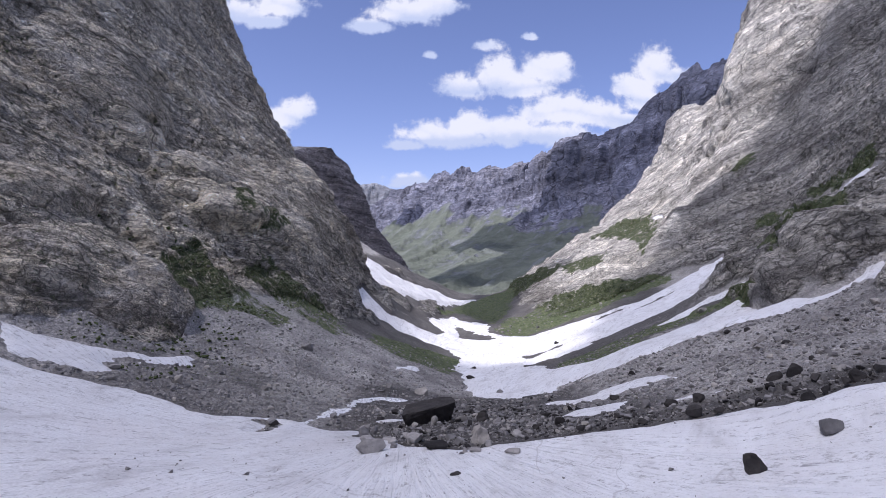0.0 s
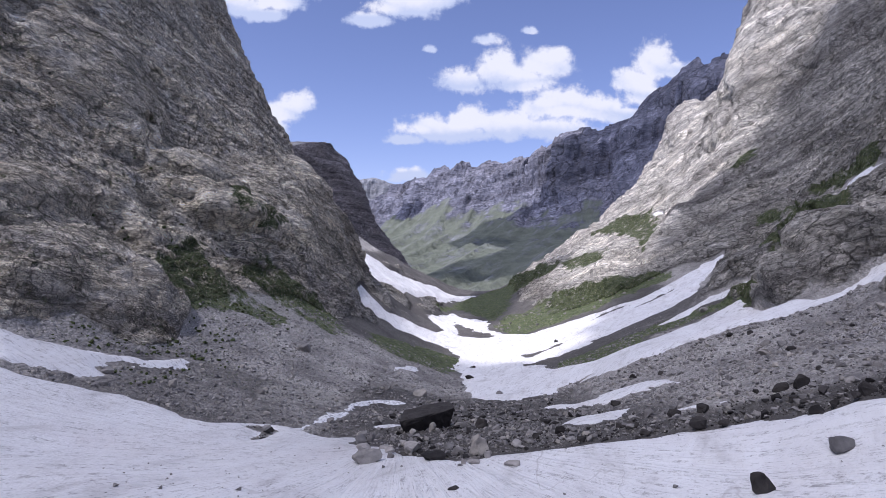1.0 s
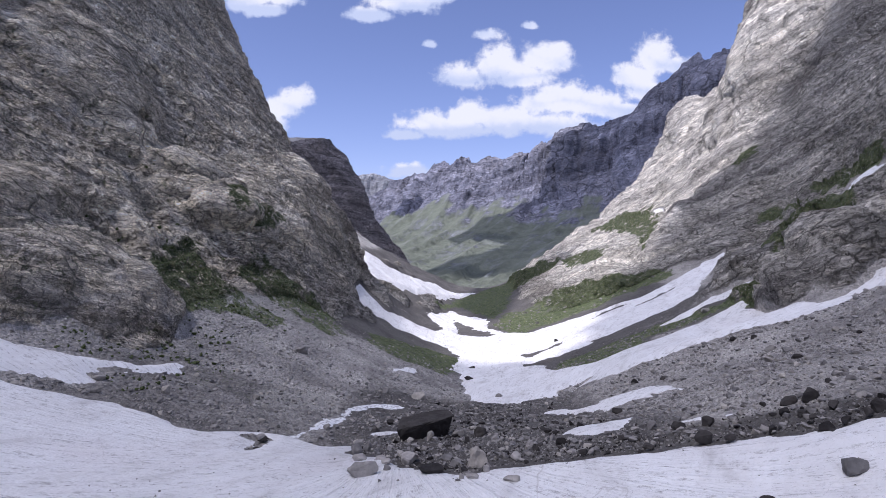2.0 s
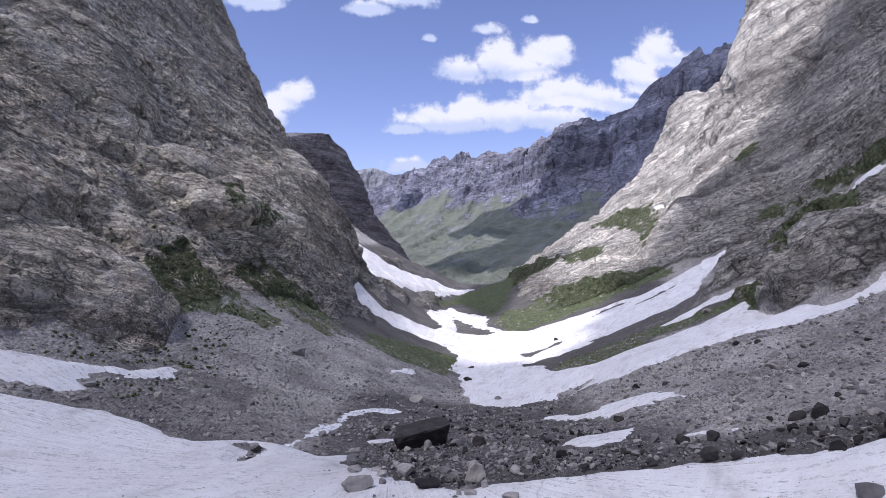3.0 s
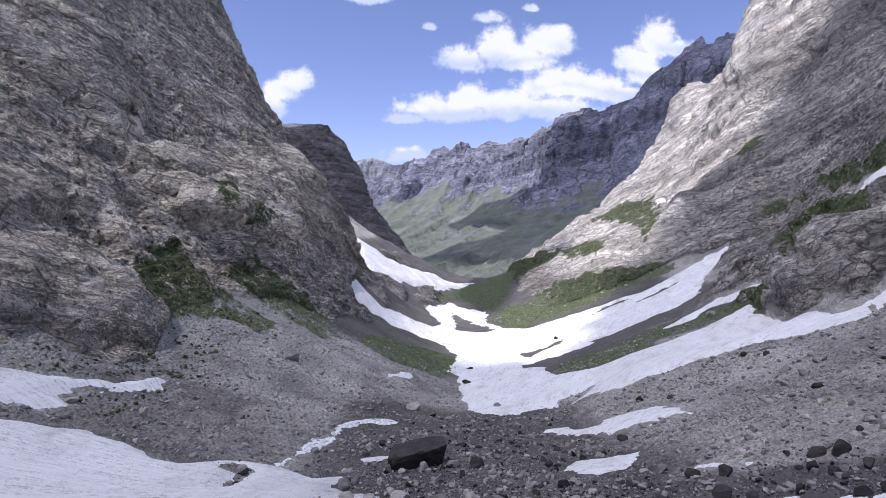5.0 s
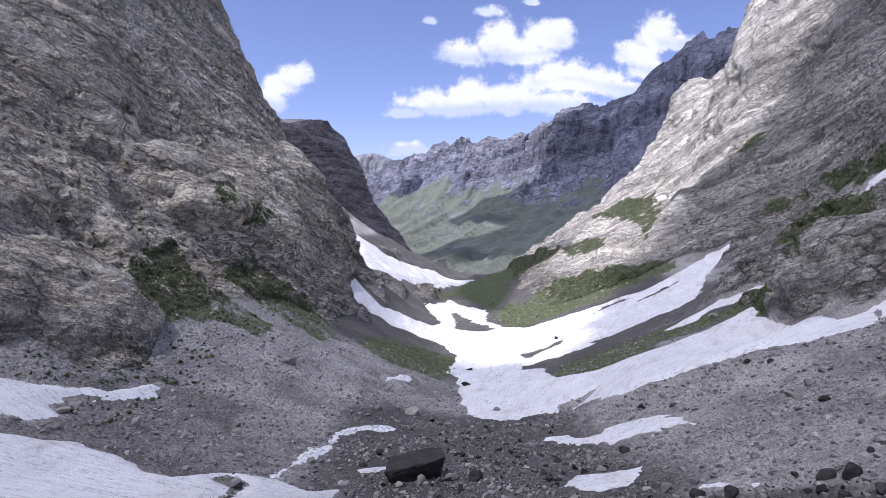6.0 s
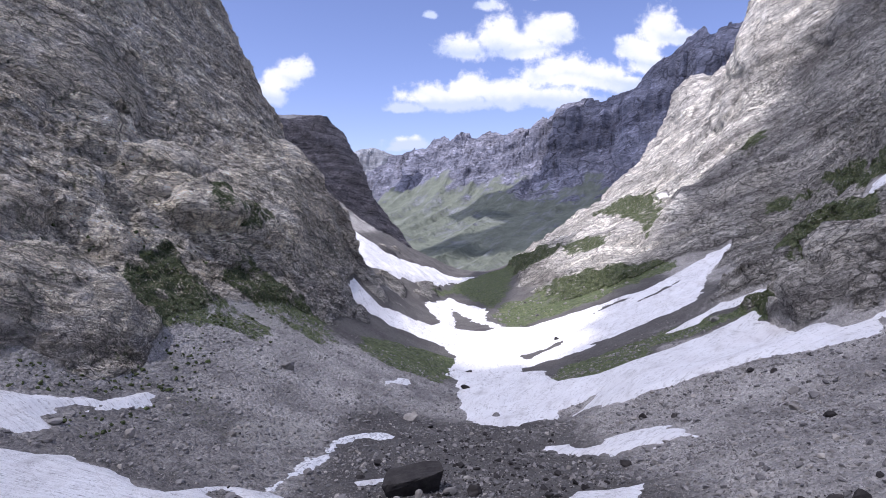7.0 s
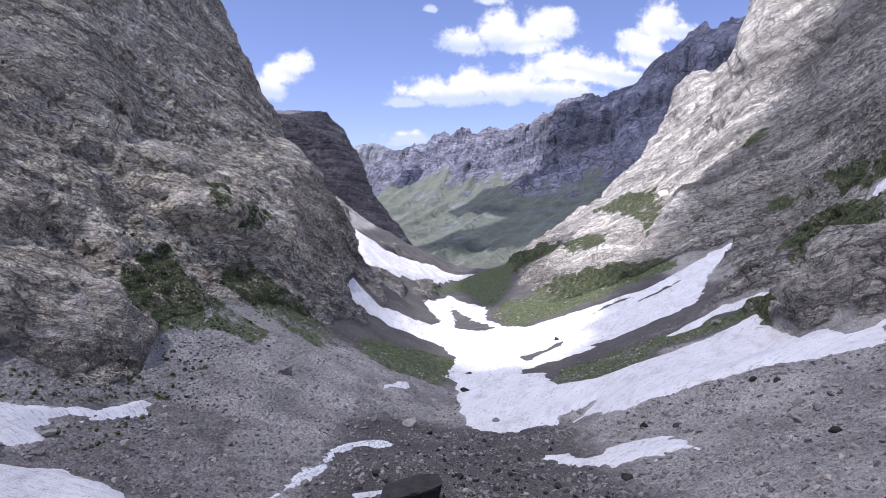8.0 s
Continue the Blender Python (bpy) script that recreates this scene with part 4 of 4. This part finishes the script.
# ---------------------------------------------------------------- far mountains
def loft(name, label, rows, material, across, along, relief, crest, pasture):
    """A mountainside through a few lines, from the crest down; relief in metres outwards, pasture: share of it that is turf."""
    lines = []
    for r in rows:
        r = np.array(r, float)
        s = np.linspace(0, 1, len(r))
        lines.append(pchip(s, r, np.linspace(0, 1, across)))
    grid = pchip(np.linspace(0, 1, len(rows)), np.array(lines), np.linspace(0, 1, along))
    x, y, z = grid[..., 0], grid[..., 1], grid[..., 2]
    v = np.linspace(0, 1, along)[:, None] + 0 * x
    craggy = 1 - step(pasture - 0.14, pasture + 0.1, v + 0.24 * fbm(x, y, 0.3 * z, 230, 4, 0.6))
    n = normals(grid)
    # buttresses between gullies, with a step or two of level beds
    run = x - 0.45 * y + 30 * fbm(x, y, z, 140, 2)
    towers = 1.3 * ridged(run, 0 * run, z * 0.10, 170, 2, 0.5) + 0.9 * ridged(run, 0 * run + 7, z * 0.06, 62, 3, 0.55) + 0.4 * ridged(x, y, z * 0.3, 34, 3) + 0.3 * step(0.3, 0.7, ((z + 30 * fbm(x, y, z, 200, 2)) / 95.0) % 1.0)
    fade = step(0, 0.05, v)
    out = grid + n * (relief * craggy * towers + relief * (1 - craggy) * (2.0 * ridged(0.9 * x - 0.5 * y, 0.12 * (y + x), 0 * z, 260, 3) + 0.08 * fbm(x, y, z, 30, 3)))[..., None] * (0.2 + 0.8 * fade)[..., None]
    teeth = 0.5 * fbm(x[0], y[0], 0 * x[0], 60, 4, 0.6) + 1.2 * np.round(3 * fbm(x[0], y[0], 0 * x[0] + 3, 75, 2)) / 3
    for k, share in ((0, 1.0), (1, 0.9), (2, 0.75), (3, 0.55), (4, 0.35)):
        out[k, :, 2] += share * crest * teeth
    ob = sheet(name, out, material, dict(grass=(1 - craggy) * (0.75 + 0.25 * fbm(x, y, z, 120, 3))))
    return tagged(ob, label, "mountain", kind="structure")


def seen_from_eye(pts, y0, y1):
    """Bearing and height slopes from the camera's first eye, at distances from y0 to y1, as places that fit its view.
    """
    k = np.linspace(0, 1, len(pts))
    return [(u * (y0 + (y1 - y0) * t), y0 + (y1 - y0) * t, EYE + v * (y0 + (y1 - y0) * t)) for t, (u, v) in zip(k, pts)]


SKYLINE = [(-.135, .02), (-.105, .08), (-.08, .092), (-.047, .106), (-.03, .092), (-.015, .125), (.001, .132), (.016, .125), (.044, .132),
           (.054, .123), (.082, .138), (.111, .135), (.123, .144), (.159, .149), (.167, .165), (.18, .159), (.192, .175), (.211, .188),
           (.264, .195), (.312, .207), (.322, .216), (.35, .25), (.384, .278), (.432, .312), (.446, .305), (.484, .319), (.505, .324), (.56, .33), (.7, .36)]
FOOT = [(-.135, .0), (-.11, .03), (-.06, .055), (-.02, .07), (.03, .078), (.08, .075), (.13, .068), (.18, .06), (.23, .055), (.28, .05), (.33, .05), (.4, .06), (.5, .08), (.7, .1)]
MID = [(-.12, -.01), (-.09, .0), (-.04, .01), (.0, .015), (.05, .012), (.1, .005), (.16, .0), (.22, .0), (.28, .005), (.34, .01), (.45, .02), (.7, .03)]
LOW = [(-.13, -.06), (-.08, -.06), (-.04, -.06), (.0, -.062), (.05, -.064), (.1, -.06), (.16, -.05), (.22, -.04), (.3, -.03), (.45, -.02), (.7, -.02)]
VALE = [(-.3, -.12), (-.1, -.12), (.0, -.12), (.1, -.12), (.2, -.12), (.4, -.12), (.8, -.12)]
loft("far_mountain", "cliff-topped mountain range above green pastures, tinted violet for haze",
     [seen_from_eye(SKYLINE, 2700, 1500), seen_from_eye(FOOT, 2550, 1420), seen_from_eye(MID, 2250, 1300), seen_from_eye(LOW, 1500, 1150), seen_from_eye(VALE, 1150, 1000)],
     FAR_HAZED, 900, 300, 30, 16, 0.34)
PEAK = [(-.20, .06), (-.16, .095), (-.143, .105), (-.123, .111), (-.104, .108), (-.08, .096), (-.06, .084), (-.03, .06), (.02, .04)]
loft("distant_peak", "mountain on the skyline, tinted pale blue for haze",
     [seen_from_eye(PEAK, 3900, 3900), seen_from_eye([(u, v * 0.5 - .02) for u, v in PEAK], 3600, 3600), seen_from_eye([(u, -.06) for u, v in PEAK], 3000, 3000)],
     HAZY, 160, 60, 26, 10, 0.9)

# the plain that all of it stands on
far = np.array([[(x, y, -155.0) for x in np.linspace(-4900, 4900, 60)] for y in np.linspace(-4900, 4900, 60)])
far[..., 2] += 8 * fbm(far[..., 0], far[..., 1], 0 * far[..., 0], 900, 3)
tagged(sheet("plain", far, FAR_HAZED, dict(grass=np.ones(far.shape[:2]))), "green lowland between the mountains", "ground", kind="structure")


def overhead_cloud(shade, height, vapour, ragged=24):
    """A cumulus out of view, added so that its shadow covers an outline on the ground (at height 0)."""
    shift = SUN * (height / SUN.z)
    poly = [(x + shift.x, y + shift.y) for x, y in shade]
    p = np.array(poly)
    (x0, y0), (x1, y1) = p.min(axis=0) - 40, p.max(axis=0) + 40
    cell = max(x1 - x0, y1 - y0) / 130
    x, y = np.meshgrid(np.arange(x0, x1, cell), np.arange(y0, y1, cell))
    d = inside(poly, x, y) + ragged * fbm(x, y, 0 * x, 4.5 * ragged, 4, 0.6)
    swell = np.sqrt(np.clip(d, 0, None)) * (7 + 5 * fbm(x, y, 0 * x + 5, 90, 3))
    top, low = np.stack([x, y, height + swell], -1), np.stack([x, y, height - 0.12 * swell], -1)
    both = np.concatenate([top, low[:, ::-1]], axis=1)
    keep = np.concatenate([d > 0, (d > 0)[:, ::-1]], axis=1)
    return tagged(sheet("cloud", both, vapour, {}, keep), "white cumulus cloud out of view, added to cast shade", "cloud", kind="structure")


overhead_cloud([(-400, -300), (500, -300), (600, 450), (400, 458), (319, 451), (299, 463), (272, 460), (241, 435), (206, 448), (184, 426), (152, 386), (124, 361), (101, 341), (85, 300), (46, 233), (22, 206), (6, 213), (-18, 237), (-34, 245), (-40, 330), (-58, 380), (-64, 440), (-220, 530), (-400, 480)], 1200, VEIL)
# unseen, added to darken the peak beyond the western wall
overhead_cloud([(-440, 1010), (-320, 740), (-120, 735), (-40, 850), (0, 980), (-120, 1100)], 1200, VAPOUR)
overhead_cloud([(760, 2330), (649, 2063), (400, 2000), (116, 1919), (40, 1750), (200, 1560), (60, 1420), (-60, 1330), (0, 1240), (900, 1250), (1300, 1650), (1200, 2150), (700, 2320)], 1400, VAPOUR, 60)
# unseen, added to darken the nose of the spur
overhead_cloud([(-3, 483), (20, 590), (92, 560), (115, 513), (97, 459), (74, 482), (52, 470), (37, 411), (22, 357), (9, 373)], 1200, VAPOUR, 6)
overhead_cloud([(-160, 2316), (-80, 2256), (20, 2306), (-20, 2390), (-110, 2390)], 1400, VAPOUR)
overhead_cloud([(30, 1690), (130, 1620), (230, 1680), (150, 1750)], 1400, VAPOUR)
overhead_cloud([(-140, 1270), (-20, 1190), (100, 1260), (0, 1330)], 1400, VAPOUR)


# ---------------------------------------------------------------- stones
def hull(points, bevel=0.0, cuts=0, rough=0.0, seed=0.0):
    bm = bmesh.new()
    for p in points:
        bm.verts.new(p)
    res = bmesh.ops.convex_hull(bm, input=bm.verts)
    loose = [v for v in bm.verts if not v.link_faces]
    bmesh.ops.delete(bm, geom=loose, context="VERTS")
    if bevel:
        bmesh.ops.bevel(bm, geom=bm.edges[:], offset=bevel, segments=1, profile=0.6, affect="EDGES")
    if cuts:
        bmesh.ops.triangulate(bm, faces=bm.faces[:])
        bmesh.ops.subdivide_edges(bm, edges=bm.edges[:], cuts=cuts, use_grid_fill=True)
        bmesh.ops.smooth_vert(bm, verts=bm.verts[:], factor=0.35, use_axis_x=True, use_axis_y=True, use_axis_z=True)
        bm.normal_update()
        for v in bm.verts:
            q = v.co * 0.9 + Vector((seed, seed * 2, -seed))
            v.co += v.normal * rough * (noise.noise(q) + 0.5 * noise.noise(q * 2.6))
    bmesh.ops.triangulate(bm, faces=bm.faces[:])
    return bm


def stone_points(rng, n, flat):
    """Points of an angular block about 1 across."""
    p = rng.normal(size=(n, 3))
    p /= np.linalg.norm(p, axis=1)[:, None]
    p *= 0.5 * rng.uniform(0.82, 1.0, (n, 1))
    p = np.sign(p) * np.abs(p * 2) ** 0.8 / 2
    return p * (1, rng.uniform(0.65, 1.0), flat)


def snow_top(x, y):
    """The near snow's surface, away from its rim."""
    return base_height(x, y) + 0.8 * np.clip(y / 150, 0.6, 2.5) * fbm(x, y, 0 * x, 14, 2) + 0.5


def boulder(x, y, width, height, material, label, k):
    rng = np.random.RandomState(100 + k)
    pts = stone_points(rng, 16, 1.0) * (width * 1.06, width * rng.uniform(0.7, 0.95), height * 1.4)
    bm = hull(pts, 0, 2, 0.12 * height, k * 1.7)
    mesh = bpy.data.meshes.new("boulder")
    bm.to_mesh(mesh)
    bm.free()
    mesh.materials.append(material)
    ob = new("boulder", mesh)
    on_snow = max(float(inside(SNOWS[n], np.array([x]), np.array([y]))[0]) for n in ("near", "basin"))
    at = np.array([x]), np.array([y])
    z = float(ground(*at)[0]) if on_snow < 0 else float(snow_top(*at)[0])
    ob.matrix_world = pose(x, y + 0.3 * width, z + 0.22 * height, rng.uniform(-6, 6), rng.uniform(-6, 6), rng.uniform(-25, 25))
    return tagged(ob, label, "boulder", "boulders on the moraine")


DARK = [(24.5, 46.1, 2.0, 1.9), (-1.0, 68.0, 3.4, 0.9), (5.9, 87.7, 2.3, 1.8), (1.3, 57.2, 1.5, 0.3), (36.3, 60.4, 2.2, 1.4), (37.8, 53.3, 1.9, 1.3),
        (34.1, 54.8, 1.4, 1.0), (35.3, 54.2, 1.5, 1.0), (36.4, 53.2, 1.1, 0.7), (26.3, 61.3, 1.8, 1.3), (28.4, 65.1, 1.6, 1.0), (26.0, 66.9, 1.7, 0.9),
        (35.0, 61.9, 1.9, 1.1), (33.7, 60.6, 1.4, 0.8), (28.1, 59.9, 1.3, 0.6), (34.4, 58.8, 1.1, 0.7), (10.7, 208.0, 2.6, 1.2), (8.4, 182.8, 3.1, 1.4)]
DARK += [(48.3, 251.6, 2.4, 1.7), (14.6, 73.1, 1.7, 1.0), (21.9, 64.2, 1.4, 0.5), (15.7, 66.9, 1.3, 0.6), (11.4, 72.0, 1.2, 0.7), (26.9, 92.0, 1.8, 0.9),
         (-8.5, 106.1, 1.8, 1.2), (36.1, 112.4, 1.5, 0.9), (56.7, 109.7, 1.5, 0.8), (55.0, 113.8, 1.5, 0.8), (39.8, 63.4, 1.0, 0.5), (48.7, 83.3, 1.9, 0.7),
         (39.7, 108.2, 1.2, 0.8), (59.5, 86.9, 0.9, 0.5)]
GREY = [(31.2, 46.8, 2.7, 1.2), (-8.5, 69.2, 3.8, 1.9), (-3.6, 76.3, 2.8, 1.6), (-11.2, 82.7, 1.9, 1.3), (-10.0, 84.6, 1.6, 1.5), (-10.0, 78.0, 2.4, 0.7),
        (-7.5, 78.0, 1.8, 0.4), (-6.6, 76.1, 1.5, 0.6), (-6.0, 71.8, 1.1, 0.7), (7.6, 62.4, 2.4, 0.6), (5.1, 66.3, 0.9, 0.8), (2.5, 64.8, 0.7, 0.8),
        (3.6, 64.5, 1.5, 0.5), (24.4, 70.6, 1.3, 1.2), (-34.1, 147.8, 3.7, 2.3), (1.2, 75.8, 2.2, 0.7), (2.1, 72.1, 2.1, 0.8), (7.6, 82.6, 1.4, 0.8)]
GREY += [(-31.5, 127.0, 1.7, 1.0), (-18.7, 100.6, 1.5, 0.9), (-12.4, 137.8, 2.6, 1.3), (54.2, 95.1, 2.0, 0.7), (14.0, 146.5, 2.4, 1.1), (59.5, 99.7, 1.1, 0.5),
         (47.4, 100.2, 1.2, 0.5)]
PALE = [(4.5, 69.7, 2.5, 2.3), (-1.4, 87.2, 1.5, 1.5), (2.7, 88.5, 2.1, 1.0), (-4.2, 87.5, 1.2, 0.8), (-44.3, 98.4, 1.9, 1.6), (-28.2, 96.5, 1.4, 0.7),
        (-32.9, 108.8, 1.5, 1.0), (77.5, 175.4, 3.0, 1.5), (-45.5, 113.7, 1.5, 0.9), (-5.2, 140.6, 3.8, 1.9), (50.5, 93.3, 1.8, 0.8), (38.9, 58.5, 0.8, 0.5),
        (53.8, 99.0, 2.1, 1.1)]
count = 0
for rows, material, label in ((DARK, DARK_STONE, "angular blackish boulder with a rough broken face"), (GREY, GREY_STONE, "weathered grey limestone boulder half sunk in the ground"),
                              (PALE, PALE_STONE, "pale limestone block lying on dark rubble")):
    for x, y, w, h in rows:
        boulder(x, y, w, h, material, label, count)
        count += 1


def slab_boulder():
    """The great dark block by the brook: broad sloping top, undercut front."""
    pts = [(-4.1, -1.4, 2.0), (-3.6, 2.0, 2.7), (-1.5, -2.1, 2.7), (1.0, 2.6, 3.5), (4.3, -1.0, 3.9), (3.9, 2.0, 4.0), (1.5, -2.2, 3.2),
           (-3.0, -0.4, -1.5), (2.6, -0.2, -1.5), (2.9, 2.0, -1.5), (-3.0, 2.0, -1.5), (-3.7, -1.4, 0.8), (3.3, -0.9, 1.6)]
    bm = hull(pts, 0, 4, 0.30, 3.0)
    mesh = bpy.data.meshes.new("slab_boulder")
    bm.to_mesh(mesh)
    bm.free()
    mesh.materials.append(DARK_STONE)
    ob = new("slab_boulder", mesh)
    ob.matrix_world = pose(-2.2, 91.0, float(ground(np.array([-2.2]), np.array([91.0]))[0]) - 0.1, 0, 0, 4)
    return tagged(ob, "huge dark undercut boulder with a flat brownish top", "boulder", "boulders on the moraine")


slab_boulder()


def scatter(name, label, material, n, seed, low, high, top, allow, scale=1.0):
    """Loose stones, joined: n places drawn from x and y limits, sizes from low to top, kept where allow() says so."""
    rng = np.random.RandomState(seed)
    kinds = []
    for k in range(10):
        bm = hull(stone_points(rng, 9, rng.uniform(0.5, 0.85)))
        bm.verts.index_update()
        kinds.append((np.array([v.co for v in bm.verts]), np.array([[v.index for v in f.verts] for f in bm.faces])))
        bm.free()
    (x0, y0), (x1, y1) = low, high
    # spread to look even from the camera, within its view wedge: denser near, sparser further off
    y = y0 * (y1 / y0) ** rng.uniform(0, 1, n)
    x = rng.uniform(-1, 1, n) * (0.82 * y + 4)
    ok = (x > x0) & (x < x1)
    x, y = x[ok], y[ok]
    ok = rng.uniform(0, 1, len(x)) < allow(x, y)
    x, y = x[ok], y[ok]
    # stones grow with distance, to suit the camera's view
    size = np.minimum(scale * (0.08 + 0.0013 * y) * (1 - rng.uniform(0, 1, len(x))) ** -0.47, top)
    z = np.where(snow_depth(x, y) > 0, snow_top(x, y) + 0.02, ground(x, y)) + 0.10 * size
    verts, faces, base = [], [], 0
    which, turn = rng.randint(0, len(kinds), len(x)), rng.uniform(0, 6.28, len(x))
    tip = rng.uniform(-0.4, 0.4, len(x))
    for k, (v, f) in enumerate(kinds):
        i = np.where(which == k)[0]
        c, s, ct, st = np.cos(turn[i])[:, None], np.sin(turn[i])[:, None], np.cos(tip[i])[:, None], np.sin(tip[i])[:, None]
        vx, vy, vz = v[None, :, 0], v[None, :, 1] * ct - v[None, :, 2] * st, v[None, :, 1] * st + v[None, :, 2] * ct
        p = np.stack([vx * c - vy * s, vx * s + vy * c, vz], -1) * size[i][:, None, None]
        p += np.stack([x[i], y[i], z[i]], -1)[:, None]
        verts.append(p.reshape(-1, 3))
        faces.append((f[None] + (base + np.arange(len(i)) * len(v))[:, None, None]).reshape(-1, 3))
        base += len(i) * len(v)
    verts, faces = np.concatenate(verts), np.concatenate(faces)
    mesh = bpy.data.meshes.new(name)
    mesh.vertices.add(len(verts)), mesh.loops.add(faces.size), mesh.polygons.add(len(faces))
    mesh.vertices.foreach_set("co", verts.astype(np.float32).ravel())
    mesh.loops.foreach_set("vertex_index", faces.astype(np.int32).ravel())
    mesh.polygons.foreach_set("loop_start", np.arange(0, faces.size, 3, dtype=np.int32))
    mesh.polygons.foreach_set("use_smooth", np.zeros(len(faces), bool))
    mesh.materials.append(material)
    mesh.update(calc_edges=True)
    return tagged(new(name, mesh), label, "stones", kind="stuff")


def lone_rocks(n, seed, allow, materials, label, group):
    """The larger loose blocks, each a thing of its own on one of a few shared meshes."""
    rng = np.random.RandomState(seed)
    kinds = []
    for k in range(12):
        bm = hull(stone_points(rng, 14, rng.uniform(0.55, 0.9)), 0, 1, 0.05, k)
        mesh = bpy.data.meshes.new("rock")
        bm.to_mesh(mesh)
        bm.free()
        mesh.materials.append(materials[k % len(materials)])
        kinds.append(mesh)
    y = 54 * (150 / 54) ** rng.uniform(0, 1, 6 * n)
    x = rng.uniform(-1, 1, 6 * n) * 0.78 * y
    ok = rng.uniform(0, 1, 6 * n) < allow(x, y)
    x, y = x[ok][:n], y[ok][:n]
    z = np.where(snow_depth(x, y) > 0, snow_top(x, y), ground(x, y))
    for k in range(len(x)):
        size = (0.5 + 0.003 * y[k]) * (1 - rng.uniform()) ** -0.25
        ob = new("rock", kinds[rng.randint(12)])
        ob.matrix_world = pose(x[k], y[k], z[k] + 0.14 * size, rng.uniform(-20, 20), rng.uniform(-20, 20), rng.uniform(0, 360)) @ Matrix.Diagonal((size, size, size * rng.uniform(0.8, 1.1), 1))
        tagged(ob, label, "rock", group)


def on_scree(x, y):
    return (snow_depth(x, y) < -0.4) * (1 - rockiness(x, y)) * (0.35 + 0.65 * step(-0.35, 0.25, fbm(x, y, 0 * x, 12, 3)))


def in_dark_band(x, y):
    d = inside(SNOWS["near"], x, y)
    along = step(-9, -1.5, d) * (d < 0) * step(-4, 8, x)
    middle = step(22, 6, np.abs(x - 6)) * step(66, 72, y) * step(150, 105, y)
    bars = np.maximum(inside(BARE["bar"], x, y), inside(BARE["bar2"], x, y)) > -0.2
    return np.maximum(bars * 1.0, (snow_depth(x, y) < -0.2) * np.maximum(along, 0.8 * middle)) * (0.3 + 0.7 * step(-0.2, 0.3, fbm(x, y, 0 * x, 5, 2)))


def on_near_snow(x, y):
    d = inside(SNOWS["near"], x, y)
    return (d > 0.3) * (0.05 + 0.5 * step(3.5, 0.3, d) * step(-14, -4, x) * step(22, 12, x))


lone_rocks(170, 21, on_scree, (GREY_STONE, PALE_STONE, GREY_STONE), "loose angular grey rock lying on the scree", "rocks on the scree")
lone_rocks(120, 22, in_dark_band, (DARK_STONE, GREY_STONE, DARK_STONE), "dark angular rock in the rubble below the snow", "rocks below the snow")
scatter("scree_stones", "loose grey scree stones of mixed sizes", GREY_STONE, 100000, 5, (-75, 52), (75, 190), 1.2, on_scree, 0.78)
scatter("dark_rubble", "dark angular rubble along the snow edge", DARK_STONE, 34000, 6, (-30, 52), (60, 150), 1.5, in_dark_band)
scatter("pale_rubble", "pale broken limestone scattered over the scree", PALE_STONE, 12000, 7, (-75, 58), (75, 200), 1.3, on_scree, 0.85)
scatter("snow_grit", "dark stones lying on the old snow", GREY_STONE, 3000, 8, (-40, 45), (40, 88), 0.7, on_near_snow)


def on_west_slope(x, y):
    return (snow_depth(x, y) < -0.5) * step(-40, -56, x) * step(92, 106, y) * step(230, 170, y) * (0.15 + 0.85 * step(0.0, 0.35, fbm(x, y, 0 * x, 9, 3))) * (1 - 0.75 * rockiness(x, y))


THORN = Nodes("thorn_cushion")
THORN = THORN.finish(THORN.ramp(THORN.noise(2.2, 5, 0.7), (0.35, (0.034, 0.048, 0.022)), (0.65, (0.10, 0.12, 0.055))), 0.9, THORN.bump(THORN.noise(9, 4, 0.7), 0.1, 1.0), 0.1)
scatter("thorn_cushions", "low dark green thorn cushions dotted over the slope", THORN, 40000, 9, (-120, 80), (-24, 240), 1.4, on_west_slope, 2.0)


def on_spur(x, y):
    turf = np.maximum(inside(TURFS["spur"], x, y), inside(TURFS["spur3"], x, y))
    return (snow_depth(x, y) < -1) * step(-4, 4, turf) * (0.2 + 0.8 * step(-0.1, 0.3, fbm(x, y, 0 * x, 18, 3)))


def on_wedge(x, y):
    return (snow_depth(x, y) < -0.6) * step(-6, 0, inside(TURFS["wedge"], x, y)) * (0.2 + 0.8 * step(0.0, 0.3, fbm(x, y, 0 * x, 8, 3)))


def on_west_turf(x, y):
    turf = np.maximum(np.maximum(inside(TURFS["west"], x, y), inside(TURFS["west2"], x, y)), inside(TURFS["west3"], x, y))
    return step(-3, 1, turf) * (0.15 + 0.85 * step(0.0, 0.3, fbm(x, y, 0 * x, 6, 3)))


scatter("spur_rubble", "pale stones strewn over the sunlit turf", PALE_STONE, 20000, 12, (20, 270), (190, 540), 3.0, on_spur, 1.1)
scatter("wedge_rubble", "grey stones in the dark turf between the snow", GREY_STONE, 9000, 13, (20, 160), (100, 230), 1.6, on_wedge)
scatter("turf_stones", "pale stones in the steep western turf", PALE_STONE, 9000, 14, (-80, 140), (10, 250), 1.2, on_west_turf)
